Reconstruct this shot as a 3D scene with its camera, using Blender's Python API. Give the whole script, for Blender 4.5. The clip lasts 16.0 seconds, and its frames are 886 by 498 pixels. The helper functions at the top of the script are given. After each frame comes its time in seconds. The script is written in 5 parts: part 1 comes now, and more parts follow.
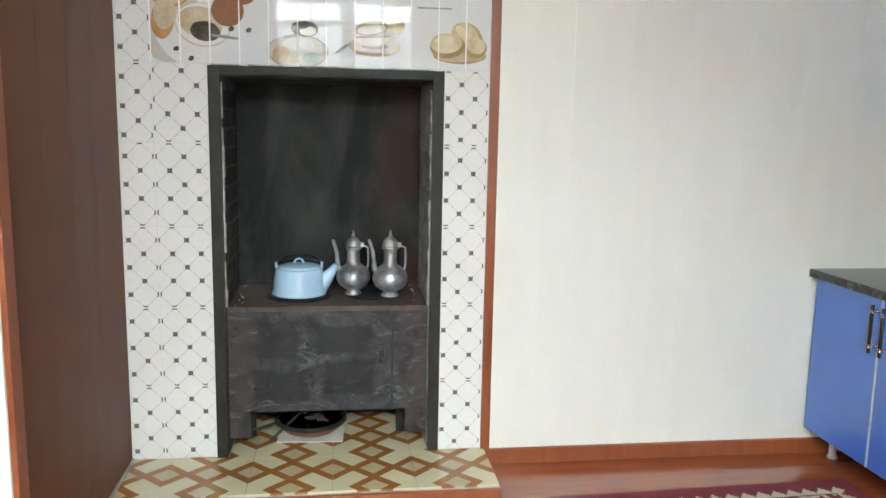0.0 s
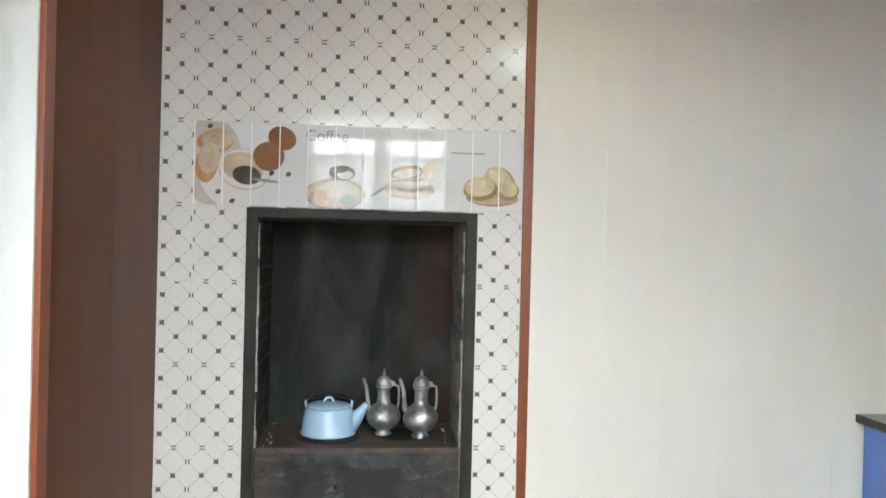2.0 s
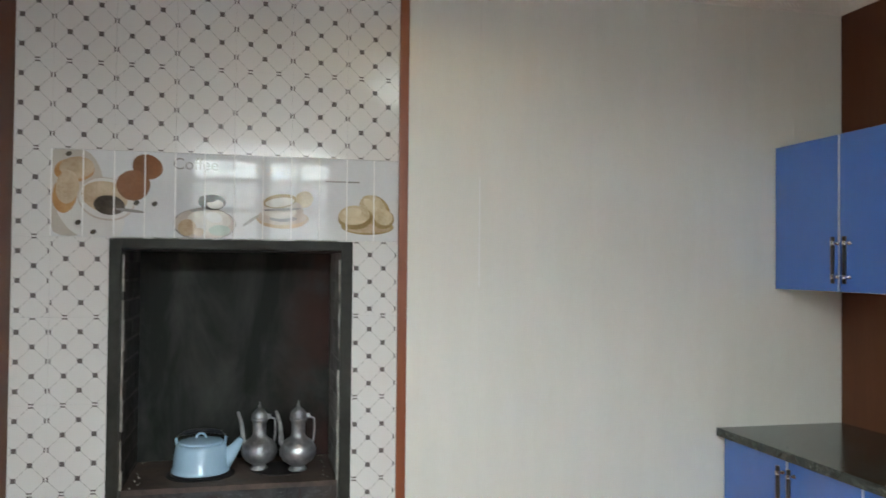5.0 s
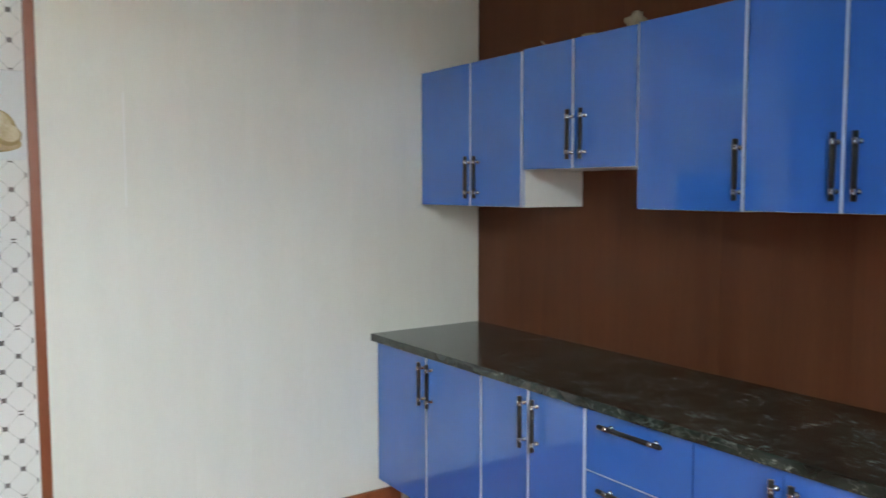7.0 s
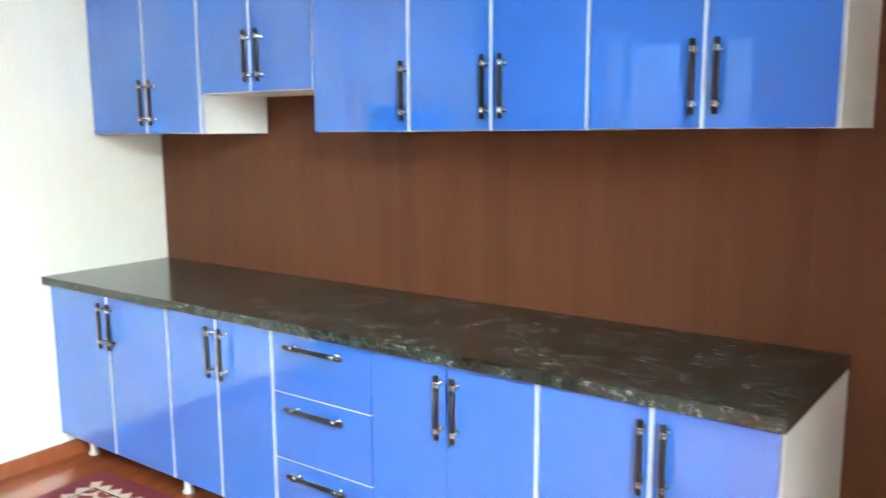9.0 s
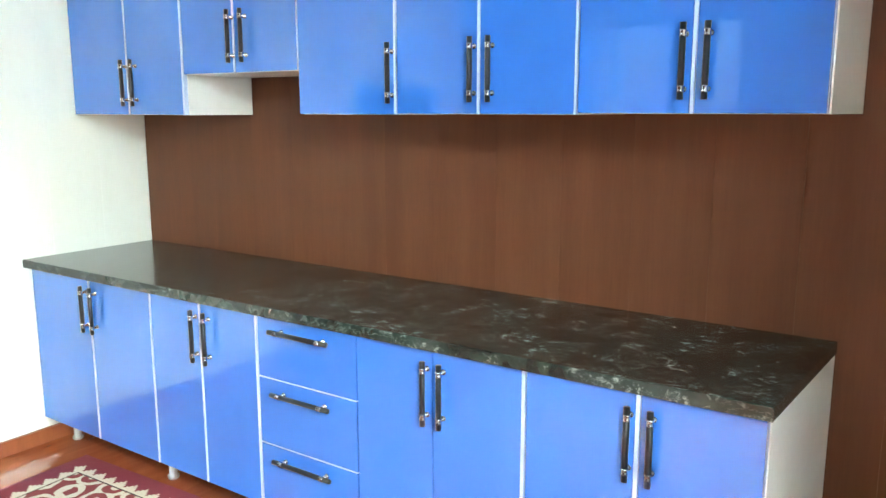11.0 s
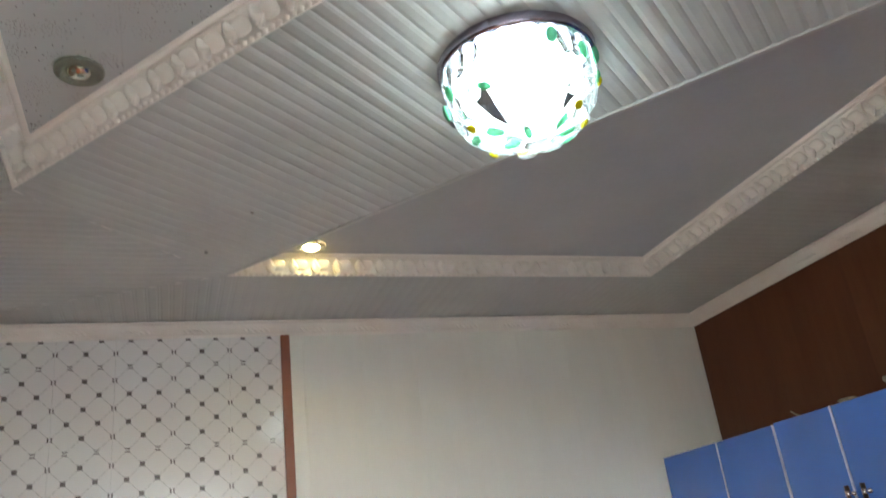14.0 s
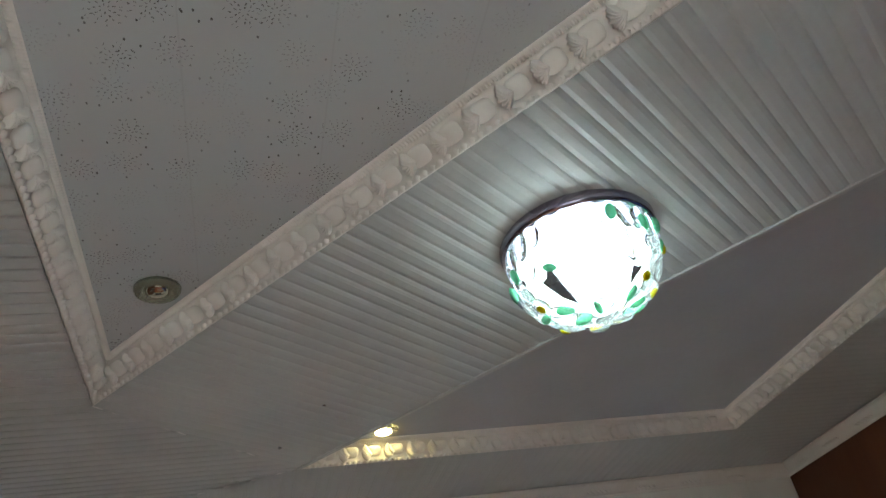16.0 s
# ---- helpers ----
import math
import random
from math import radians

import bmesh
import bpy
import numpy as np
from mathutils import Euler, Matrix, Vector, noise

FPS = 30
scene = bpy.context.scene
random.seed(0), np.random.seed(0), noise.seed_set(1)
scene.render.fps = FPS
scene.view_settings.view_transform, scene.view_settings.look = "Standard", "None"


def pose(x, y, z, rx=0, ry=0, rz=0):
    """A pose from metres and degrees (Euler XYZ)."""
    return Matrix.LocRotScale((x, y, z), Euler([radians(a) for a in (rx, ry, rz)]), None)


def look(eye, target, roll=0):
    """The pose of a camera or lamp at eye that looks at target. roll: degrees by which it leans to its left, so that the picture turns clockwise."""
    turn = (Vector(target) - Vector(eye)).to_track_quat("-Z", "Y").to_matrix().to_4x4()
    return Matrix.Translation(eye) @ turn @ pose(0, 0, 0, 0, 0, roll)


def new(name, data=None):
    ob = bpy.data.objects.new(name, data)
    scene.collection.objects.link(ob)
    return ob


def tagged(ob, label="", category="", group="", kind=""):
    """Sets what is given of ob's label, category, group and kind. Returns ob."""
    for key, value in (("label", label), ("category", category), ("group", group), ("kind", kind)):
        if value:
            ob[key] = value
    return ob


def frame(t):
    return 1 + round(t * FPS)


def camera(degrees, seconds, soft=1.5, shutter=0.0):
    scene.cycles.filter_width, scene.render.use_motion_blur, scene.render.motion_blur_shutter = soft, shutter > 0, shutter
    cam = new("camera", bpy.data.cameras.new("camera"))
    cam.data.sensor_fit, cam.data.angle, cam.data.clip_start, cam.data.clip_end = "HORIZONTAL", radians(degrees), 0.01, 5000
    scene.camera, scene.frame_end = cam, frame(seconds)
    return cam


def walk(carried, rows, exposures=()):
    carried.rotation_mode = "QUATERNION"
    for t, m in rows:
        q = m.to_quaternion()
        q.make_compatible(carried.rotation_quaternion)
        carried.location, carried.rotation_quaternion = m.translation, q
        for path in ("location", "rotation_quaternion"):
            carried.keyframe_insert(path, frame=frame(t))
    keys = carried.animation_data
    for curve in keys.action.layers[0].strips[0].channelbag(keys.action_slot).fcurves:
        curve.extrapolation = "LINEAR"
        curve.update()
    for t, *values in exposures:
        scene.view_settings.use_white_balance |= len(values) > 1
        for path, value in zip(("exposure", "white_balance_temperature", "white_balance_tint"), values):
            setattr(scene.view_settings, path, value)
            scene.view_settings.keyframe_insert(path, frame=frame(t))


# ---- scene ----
cam = camera(58.5, 16.0, shutter=0.35)
PATH = [
    (0, (-2.675, -3.15, 1.43), (-2.414, -1.192, 1.118), 1.1),
    (0.5, (-2.679, -3.145, 1.45), (-2.431, -1.179, 1.181), 1.2),
    (1, (-2.666, -3.149, 1.482), (-2.446, -1.173, 1.268), 1.4),
    (1.5, (-2.655, -3.155, 1.487), (-2.471, -1.167, 1.364), 1.6),
    (2, (-2.692, -3.136, 1.503), (-2.505, -1.145, 1.494), 1.4),
    (2.5, (-2.693, -3.131, 1.499), (-2.506, -1.144, 1.629), 1.2),
    (3, (-2.83, -3.111, 1.491), (-2.558, -1.144, 1.727), 0.3),
    (3.2, (-2.818, -3.119, 1.483), (-2.551, -1.154, 1.744), -0.1),
    (5.3, (-2.589, -3.157, 1.548), (-2.054, -1.23, 1.556), 0.5),
    (5.5, (-2.568, -3.166, 1.541), (-1.967, -1.258, 1.532), 0.4),
    (6, (-2.531, -3.198, 1.539), (-1.755, -1.356, 1.476), 0.3),
    (6.5, (-2.508, -3.237, 1.527), (-1.563, -1.477, 1.423), 0.2),
    (7, (-2.47, -3.295, 1.529), (-1.347, -1.648, 1.378), -0.1),
    (7.5, (-2.458, -3.311, 1.503), (-1.161, -1.8, 1.317), -0.0),
    (8, (-2.436, -3.329, 1.476), (-1.025, -1.928, 1.259), -0.1),
    (8.5, (-2.403, -3.354, 1.469), (-0.897, -2.062, 1.22), -0.5),
    (9, (-2.387, -3.395, 1.463), (-0.777, -2.246, 1.165), -0.3),
    (9.2, (-2.374, -3.41, 1.448), (-0.726, -2.325, 1.124), -0.1),
    (11.5, (-2.364, -3.358, 1.493), (-0.764, -2.209, 1.144), -0.2),
    (12, (-2.435, -3.317, 1.523), (-0.992, -1.945, 1.336), -1.2),
    (12.5, (-2.503, -3.265, 1.575), (-1.231, -1.722, 1.608), -2.3),
    (13, (-2.547, -3.258, 1.669), (-1.554, -1.542, 1.929), -2.8),
    (13.5, (-2.509, -3.262, 1.677), (-1.771, -1.49, 2.24), -4.4),
    (14, (-2.517, -3.259, 1.713), (-1.869, -1.525, 2.47), -7.3),
    (14.5, (-2.531, -3.256, 1.741), (-1.956, -1.578, 2.664), -9.2),
    (15, (-2.545, -3.259, 1.768), (-2.025, -1.63, 2.806), -10.0),
    (15.5, (-2.549, -3.27, 1.787), (-2.035, -1.679, 2.884), -11.1),
    (16, (-2.551, -3.279, 1.786), (-2.033, -1.699, 2.898), -11.6),
]
walk(cam, [(t, look(eye, target, roll)) for t, eye, target, roll in PATH],
     exposures=[
         (0.0, 0.36, 6500, 10),
         (1.0, 0.24, 6500, 10),
         (2.0, 0.30, 6500, 10),
         (2.5, 0.34, 6500, 10),
         (3.0, -0.04, 6500, 10),
         (3.2, -0.16, 6500, 10),
         (5.3, -0.29, 6450, 10),
         (6.5, -0.24, 6320, 9),
         (7.5, 0.22, 6350, 9),
         (8.0, 0.78, 6420, 8),
         (8.5, 1.20, 6350, 6),
         (9.2, 1.45, 6280, 4),
         (11.5, 1.50, 6150, -2),
         (12.0, 1.06, 6250, 3),
         (12.5, 0.08, 6320, 8),
         (13.0, 0.04, 6470, 10),
         (13.5, 0.00, 6500, 10),
         (14.0, -0.02, 6500, 10),
         (15.0, -0.31, 6450, 9),
         (16.0, -0.68, 6420, 8),
     ])

# ---- light ----
world = bpy.data.worlds.new("world")
scene.world = world
world.use_nodes = True
_sky = world.node_tree.nodes.new("ShaderNodeTexSky")
_sky.sky_type = "NISHITA"
_sky.sun_disc = False
_sky.sun_elevation, _sky.sun_rotation = radians(48), radians(250)
world.node_tree.links.new(_sky.outputs[0], world.node_tree.nodes["Background"].inputs[0])
world.node_tree.nodes["Background"].inputs[1].default_value = 0.12


def area_lamp(name, place, target, sx, sy, power, colour):
    data = bpy.data.lights.new(name, "AREA")
    data.shape, data.size, data.size_y = "RECTANGLE", sx, sy
    data.energy, data.color = power, colour
    ob = new(name, data)
    ob.matrix_world = look(place, target)
    return ob


area_lamp("window_daylight", (-2.78, -4.88, 3.00), (-2.1, -2.3, 0.36), 2.0, 1.6, 920, (0.905, 1.0, 1.0))
# added fill lamp imitating daylight bounced up to the ceiling moulding
area_lamp("yard_bounce_fill", (-2.60, -4.60, 0.55), (-2.3, -1.5, 2.60), 1.6, 1.0, 14, (0.93, 1.0, 0.97))

# ---- materials ----


class Nodes:
    """Short hand for node trees: numbers or sockets in, sockets out."""

    def __init__(self, name):
        self.mat = bpy.data.materials.new(name)
        self.mat.use_nodes = True
        self.tree = self.mat.node_tree
        self.bsdf = self.tree.nodes["Principled BSDF"]
        self.at = self.tree.nodes.new("ShaderNodeTexCoord").outputs["Object"]

    def put(self, socket, value):
        if isinstance(value, bpy.types.NodeSocket):
            self.tree.links.new(value, socket)
        elif value is not None:
            socket.default_value = (*value, 1.0) if isinstance(value, tuple) and len(value) == 3 and socket.type == "RGBA" else value

    def op(self, kind, a, b=None, c=None):
        n = self.tree.nodes.new("ShaderNodeMath")
        n.operation = kind
        for s, v in zip(n.inputs, (a, b, c)):
            self.put(s, v)
        return n.outputs[0]

    def xyz(self):
        n = self.tree.nodes.new("ShaderNodeSeparateXYZ")
        self.put(n.inputs[0], self.at)
        return n.outputs

    def stretch(self, scale, turn=(0, 0, 0)):
        n = self.tree.nodes.new("ShaderNodeMapping")
        self.put(n.inputs[0], self.at)
        n.inputs["Scale"].default_value = scale
        n.inputs["Rotation"].default_value = turn
        return n.outputs[0]

    def shifted(self, vector, amount=7.0):
        info = self.tree.nodes.new("ShaderNodeObjectInfo")
        n = self.tree.nodes.new("ShaderNodeVectorMath")
        n.operation = "ADD"
        self.put(n.inputs[0], vector)
        k = self.op("MULTIPLY", info.outputs["Random"], amount)
        self.put(n.inputs[1], k)
        return n.outputs[0]

    def noise(self, vector, scale, detail=4.0, rough=0.55, warp=0.0):
        n = self.tree.nodes.new("ShaderNodeTexNoise")
        self.put(n.inputs["Vector"], vector)
        for k, v in (("Scale", scale), ("Detail", detail), ("Roughness", rough), ("Distortion", warp)):
            n.inputs[k].default_value = v
        return n.outputs["Fac"]

    def ramp(self, fac, lo, hi, a=0.0, b=1.0):
        n = self.tree.nodes.new("ShaderNodeMapRange")
        for s, v in zip(n.inputs, (fac, lo, hi, a, b)):
            self.put(s, v)
        return n.outputs[0]

    def mix(self, fac, a, b, kind="MIX"):
        n = self.tree.nodes.new("ShaderNodeMix")
        n.data_type, n.blend_type = "RGBA", kind
        self.put(n.inputs[0], fac)
        self.put(n.inputs[6], a)
        self.put(n.inputs[7], b)
        return n.outputs[2]

    def bump(self, height, strength, distance=0.002):
        n = self.tree.nodes.new("ShaderNodeBump")
        n.inputs["Strength"].default_value, n.inputs["Distance"].default_value = strength, distance
        self.put(n.inputs["Height"], height)
        self.put(self.bsdf.inputs["Normal"], n.outputs[0])

    def done(self, **values):
        for k, v in values.items():
            self.put(self.bsdf.inputs[k.replace("_", " ")], v)
        return self.mat


def surf(name, a, b, scale=6.0, stretch=(1, 1, 1), rough=0.5, rough_to=None, bump=0.1, distance=0.001, metal=0.0, coat=0.0, fine=60.0, shift=True, spec=0.5, coat_ior=1.5):
    """A surface with broad variation from a to b, fine grain and a light relief."""
    n = Nodes(name)
    v = n.stretch(stretch)
    if shift:
        v = n.shifted(v)
    broad, grain = n.noise(v, scale), n.noise(v, fine, 6.0, 0.65)
    f = n.op("ADD", n.op("MULTIPLY", broad, 0.7), n.op("MULTIPLY", grain, 0.3))
    colour = n.mix(n.ramp(f, 0.36, 0.64), a, b)
    n.bump(grain, bump, distance)
    r = n.ramp(broad, 0.3, 0.7, rough, rough if rough_to is None else rough_to)
    return n.done(Base_Color=colour, Roughness=r, Metallic=metal, Coat_Weight=coat, Coat_IOR=coat_ior, Specular_IOR_Level=spec)


def plain(name, colour, rough=0.4, metal=0.0, **more):
    return Nodes(name).done(Base_Color=colour, Roughness=rough, Metallic=metal, **more)


M_PLASTER = surf("white_plaster", (0.74, 0.73, 0.70), (0.82, 0.81, 0.79), 3, rough=0.75, bump=0.25)
M_CREAM = surf("cream_panel", (0.785, 0.772, 0.708), (0.815, 0.803, 0.742), 2.0, (5, 5, 0.9), 0.42, 0.5, 0.2, 0.0006, fine=22)
M_BROWN = surf("brown_panel", (0.106, 0.037, 0.017), (0.138, 0.050, 0.0235), 1.6, (6, 6, 0.4), 0.42, 0.54, 0.12, 0.0005, fine=24, spec=0.2)
M_TRIM = surf("mahogany_trim", (0.215, 0.056, 0.020), (0.275, 0.078, 0.029), 3, (10, 10, 1.2), 0.32, 0.42, 0.12, 0.0005)
M_FLOOR = surf("varnished_floor", (0.22, 0.054, 0.019), (0.30, 0.083, 0.031), 2.2, (0.8, 7, 1), 0.14, 0.22, 0.08, 0.0006, coat=0.6, fine=16)
M_BLUE = surf("blue_gloss", (0.036, 0.143, 0.53), (0.042, 0.154, 0.57), 2.5, rough=0.03, rough_to=0.05, bump=0.003, distance=0.0006, coat=1.0, fine=9, spec=0.3, coat_ior=1.63)
M_WHITE = surf("white_laminate", (0.74, 0.74, 0.72), (0.80, 0.80, 0.78), 5, rough=0.4, bump=0.04)
M_EDGE = surf("pale_blue_edging", (0.44, 0.54, 0.76), (0.53, 0.62, 0.82), 9, rough=0.35, bump=0.03)
M_CEIL = surf("ceiling_board", (0.480, 0.497, 0.486), (0.550, 0.567, 0.556), 3, rough=0.36, rough_to=0.44, bump=0.08, shift=False)
M_MOULD = surf("foam_moulding", (0.80, 0.76, 0.70), (0.87, 0.84, 0.79), 6, rough=0.5, bump=0.15, shift=False)
M_BLACK = plain("black_handle", (0.012, 0.012, 0.014), 0.28)
M_CHROME = plain("chrome", (0.50, 0.52, 0.56), 0.2, 1.0)
M_LEG = plain("satin_chrome", (0.88, 0.89, 0.90), 0.32, 1.0)


def stone_material():
    n = Nodes("dark_green_worktop")
    v = n.at
    cloud = n.noise(v, 7.0, 6.0, 0.6, 0.8)
    vein = n.op("ABSOLUTE", n.op("SUBTRACT", n.noise(n.stretch((1.0, 0.55, 1.0), (0, 0, 0.5)), 15.0, 7.0, 0.68, 0.8), 0.5))
    line = n.ramp(vein, 0.0, 0.010, 0.5, 0.0)
    line = n.op("MULTIPLY", line, n.ramp(n.noise(v, 4.0, 3.0), 0.40, 0.60))
    flake = n.noise(n.stretch((2.2, 0.8, 1.0), (0, 0, 0.9)), 42.0, 6.0, 0.75, 0.6)
    line = n.op("MAXIMUM", line, n.op("MULTIPLY", n.ramp(flake, 0.55, 0.64), n.ramp(cloud, 0.42, 0.60)))
    base = n.mix(n.ramp(cloud, 0.35, 0.7), (0.009, 0.013, 0.0115), (0.038, 0.052, 0.045))
    n.bump(n.noise(v, 120.0), 0.03, 0.0005)
    return n.done(Base_Color=n.mix(n.op("MULTIPLY", line, 0.7), base, (0.36, 0.41, 0.385)), Roughness=0.17, Coat_Weight=0.15)


M_STONE = stone_material()

# ---- building ----


def part(name, bm, material, parent=None, label="", smooth=False):
    """One mesh object from a bmesh laid out in world metres, under a thing or a part."""
    mesh = bpy.data.meshes.new(name)
    bmesh.ops.recalc_face_normals(bm, faces=bm.faces)
    bm.to_mesh(mesh)
    bm.free()
    mesh.materials.append(material)
    if smooth:
        for p in mesh.polygons:
            p.use_smooth = True
    ob = new(name, mesh)
    if parent is not None:
        hang(ob, parent)
    if label:
        ob["label"] = label
    return ob


def world_of(ob):
    m = ob.matrix_basis.copy()
    if ob.parent is not None:
        m = world_of(ob.parent) @ ob.matrix_parent_inverse @ m
    return m


def hang(ob, parent):
    ob.parent = parent
    ob.matrix_parent_inverse = world_of(parent).inverted()
    return ob


def thing(name, place, label, category, group=""):
    ob = new(name)
    ob.empty_display_size = 0.1
    ob.matrix_basis = Matrix.Translation(place)
    return tagged(ob, label, category, group)


def box(x0, x1, y0, y1, z0, z1, edge=0.0, bm=None):
    own = bm is None
    bm = bmesh.new() if own else bm
    made = bmesh.ops.create_cube(bm, size=1.0)["verts"]
    for v in made:
        v.co = Vector(((x0 + x1) / 2 + v.co.x * (x1 - x0), (y0 + y1) / 2 + v.co.y * (y1 - y0), (z0 + z1) / 2 + v.co.z * (z1 - z0)))
    if edge:
        edges = list({e for v in made for e in v.link_edges})
        bmesh.ops.bevel(bm, geom=edges, offset=edge, segments=2, affect="EDGES", profile=0.7)
    return bm


def prism(corners, z0, z1, edge=0.0):
    """An upright block on a plan of corners."""
    bm = bmesh.new()
    lo = [bm.verts.new((x, y, z0)) for x, y in corners]
    hi = [bm.verts.new((x, y, z1)) for x, y in corners]
    bm.faces.new(lo[::-1])
    bm.faces.new(hi)
    for k in range(len(corners)):
        n = (k + 1) % len(corners)
        bm.faces.new((lo[k], lo[n], hi[n], hi[k]))
    if edge:
        bmesh.ops.bevel(bm, geom=list(bm.edges), offset=edge, segments=2, affect="EDGES", profile=0.7)
    return bm


def lathe(profile, centre=(0, 0, 0), steps=32, bm=None):
    """A body of revolution about z, from (radius, height) pairs."""
    bm = bmesh.new() if bm is None else bm
    rings = []
    for r, z in profile:
        rings.append([bm.verts.new((centre[0] + r * math.cos(a), centre[1] + r * math.sin(a), centre[2] + z)) for a in (2 * math.pi * k / steps for k in range(steps))])
    for lo, hi in zip(rings, rings[1:]):
        for k in range(steps):
            bm.faces.new((lo[k], lo[(k + 1) % steps], hi[(k + 1) % steps], hi[k]))
    bm.faces.new(rings[0][::-1])
    bm.faces.new(rings[-1])
    return bm


def tube(points, radii, steps=12, bm=None):
    """A round bar along points; radii is a number or one for each point."""
    bm = bmesh.new() if bm is None else bm
    points = [Vector(p) for p in points]
    radii = [radii] * len(points) if isinstance(radii, (int, float)) else radii
    rings, side = [], None
    for k, p in enumerate(points):
        way = (points[min(k + 1, len(points) - 1)] - points[max(k - 1, 0)]).normalized()
        if side is None:
            side = way.orthogonal().normalized()
        side = (side - way * side.dot(way)).normalized()
        up = way.cross(side)
        rings.append([bm.verts.new(p + radii[k] * (math.cos(a) * side + math.sin(a) * up)) for a in (2 * math.pi * j / steps for j in range(steps))])
    for lo, hi in zip(rings, rings[1:]):
        for j in range(steps):
            bm.faces.new((lo[j], lo[(j + 1) % steps], hi[(j + 1) % steps], hi[j]))
    bm.faces.new(rings[0][::-1])
    bm.faces.new(rings[-1])
    return bm


def structure(ob, label):
    return tagged(ob, label, kind="structure")


XL, YS, TOP, RECESS = -3.5, -3.95, 2.78, 2.845

# floor and walls
structure(part("floor", box(XL - 0.4, 0.2, YS - 0.2, 0.6, -0.1, 0.0), M_FLOOR), "red-brown varnished plank floor")

NX0, NX1, NZ1, ND = -3.127, -2.303, 1.604, 0.48
bm = box(XL - 0.4, NX0, 0.008, 0.5, 0, 2.95)
box(NX1, 0.2, 0.008, 0.5, 0, 2.95, bm=bm)
box(NX0, NX1, 0.008, 0.5, NZ1, 2.95, bm=bm)
box(NX0, NX1, ND + 0.004, 0.6, 0, NZ1, bm=bm)
wall_north = structure(part("wall_north", bm, M_PLASTER), "plastered wall with the hearth niche, tiled and panelled")
wall_east = structure(part("wall_east", box(0.008, 0.2, YS - 0.2, 0.008, 0, 2.95), M_PLASTER), "wall behind the kitchen units, clad in brown panels")
DY0, DY1, DZ = -2.10, -1.138, 2.10
bm = box(XL - 0.4, XL - 0.008, YS - 0.2, DY0, 0, 2.95)
box(XL - 0.4, XL - 0.008, DY1, 0.008, 0, 2.95, bm=bm)
box(XL - 0.4, XL - 0.008, DY0, DY1, DZ, 2.95, bm=bm)
wall_west = structure(part("wall_west", bm, M_PLASTER), "wall with a deep white doorway, clad in brown panels")
WX0, WX1, WZ0, WZ1 = -3.25, -1.98, 0.9, 2.5
bm = box(XL - 0.008, WX0, YS - 0.2, YS, 0, 2.95)
box(WX1, 0.008, YS - 0.2, YS, 0, 2.95, bm=bm)
box(WX0, WX1, YS - 0.2, YS, 0, WZ0, bm=bm)
box(WX0, WX1, YS - 0.2, YS, WZ1, 2.95, bm=bm)
wall_south = structure(part("wall_south", bm, M_CREAM), "pale wall with the large window")

# ceiling: ribbed boards round two three-cornered recesses


def clip(poly, axis, lo, hi):
    """The part of a polygon whose distance along axis lies between lo and hi."""
    for sign, limit in ((1, lo), (-1, -hi)):
        out = []
        for p, q in zip(poly, poly[1:] + poly[:1]):
            a, b = sign * p.dot(axis) - limit, sign * q.dot(axis) - limit
            if a >= 0:
                out.append(p)
            if a * b < 0:
                out.append(p + (q - p) * (a / (a - b)))
        poly = out
        if len(poly) < 3:
            return []
    return poly


def boards(bm, corners, axis, pitch, groove=0.007):
    poly, axis = [Vector(c) for c in corners], Vector(axis).normalized()
    along = [p.dot(axis) for p in poly]
    k = math.floor(min(along) / pitch)
    shape = ((0.0, groove), (0.10, 0.002), (0.28, 0.0), (0.72, 0.0), (0.9, 0.002), (1.0, groove))
    while k * pitch < max(along):
        for (u0, h0), (u1, h1) in zip(shape, shape[1:]):
            lo, hi = (k + u0) * pitch, (k + u1) * pitch
            piece = clip(poly, axis, lo, hi)
            if piece:
                bm.faces.new([bm.verts.new((p.x, p.y, TOP + h0 + (h1 - h0) * (p.dot(axis) - lo) / (hi - lo))) for p in piece])
        k += 1


A, B, C = (-2.34, -0.55), (-0.58, -0.55), (-0.58, -2.785)
D, E_, F = (-2.92, -1.165), (-2.92, -3.40), (-1.16, -3.40)
BAND = (1.255, -1.595)
bm = bmesh.new()
boards(bm, (A, C, F, D), BAND, 0.0425, 0.0042)
boards(bm, ((XL, 0), (0, 0), B, A), (1, 0), 0.0434, 0.0008)
boards(bm, ((XL, 0), A, D, E_, (XL, YS)), (0, 1), 0.0434, 0.007)
boards(bm, ((XL, YS), E_, F, (0, YS)), (1, 0), 0.0434)
boards(bm, ((0, YS), F, C, B, (0, 0)), (0, 1), 0.0434, 0.0012)
structure(part("ceiling", bm, M_CEIL), "grey-white ribbed plastic board ceiling")


def recess(name, corners, material, label):
    bm = bmesh.new()
    lo = [bm.verts.new((x, y, TOP + 0.004)) for x, y in corners]
    hi = [bm.verts.new((x, y, RECESS)) for x, y in corners]
    bm.faces.new(hi)
    for k in range(3):
        bm.faces.new((lo[k], lo[(k + 1) % 3], hi[(k + 1) % 3], hi[k]))
    return structure(part(name, bm, material), label)


M_RECESS = surf("recess_board", (0.415, 0.435, 0.455), (0.475, 0.495, 0.515), 2.5, rough=0.4, bump=0.06, shift=False)


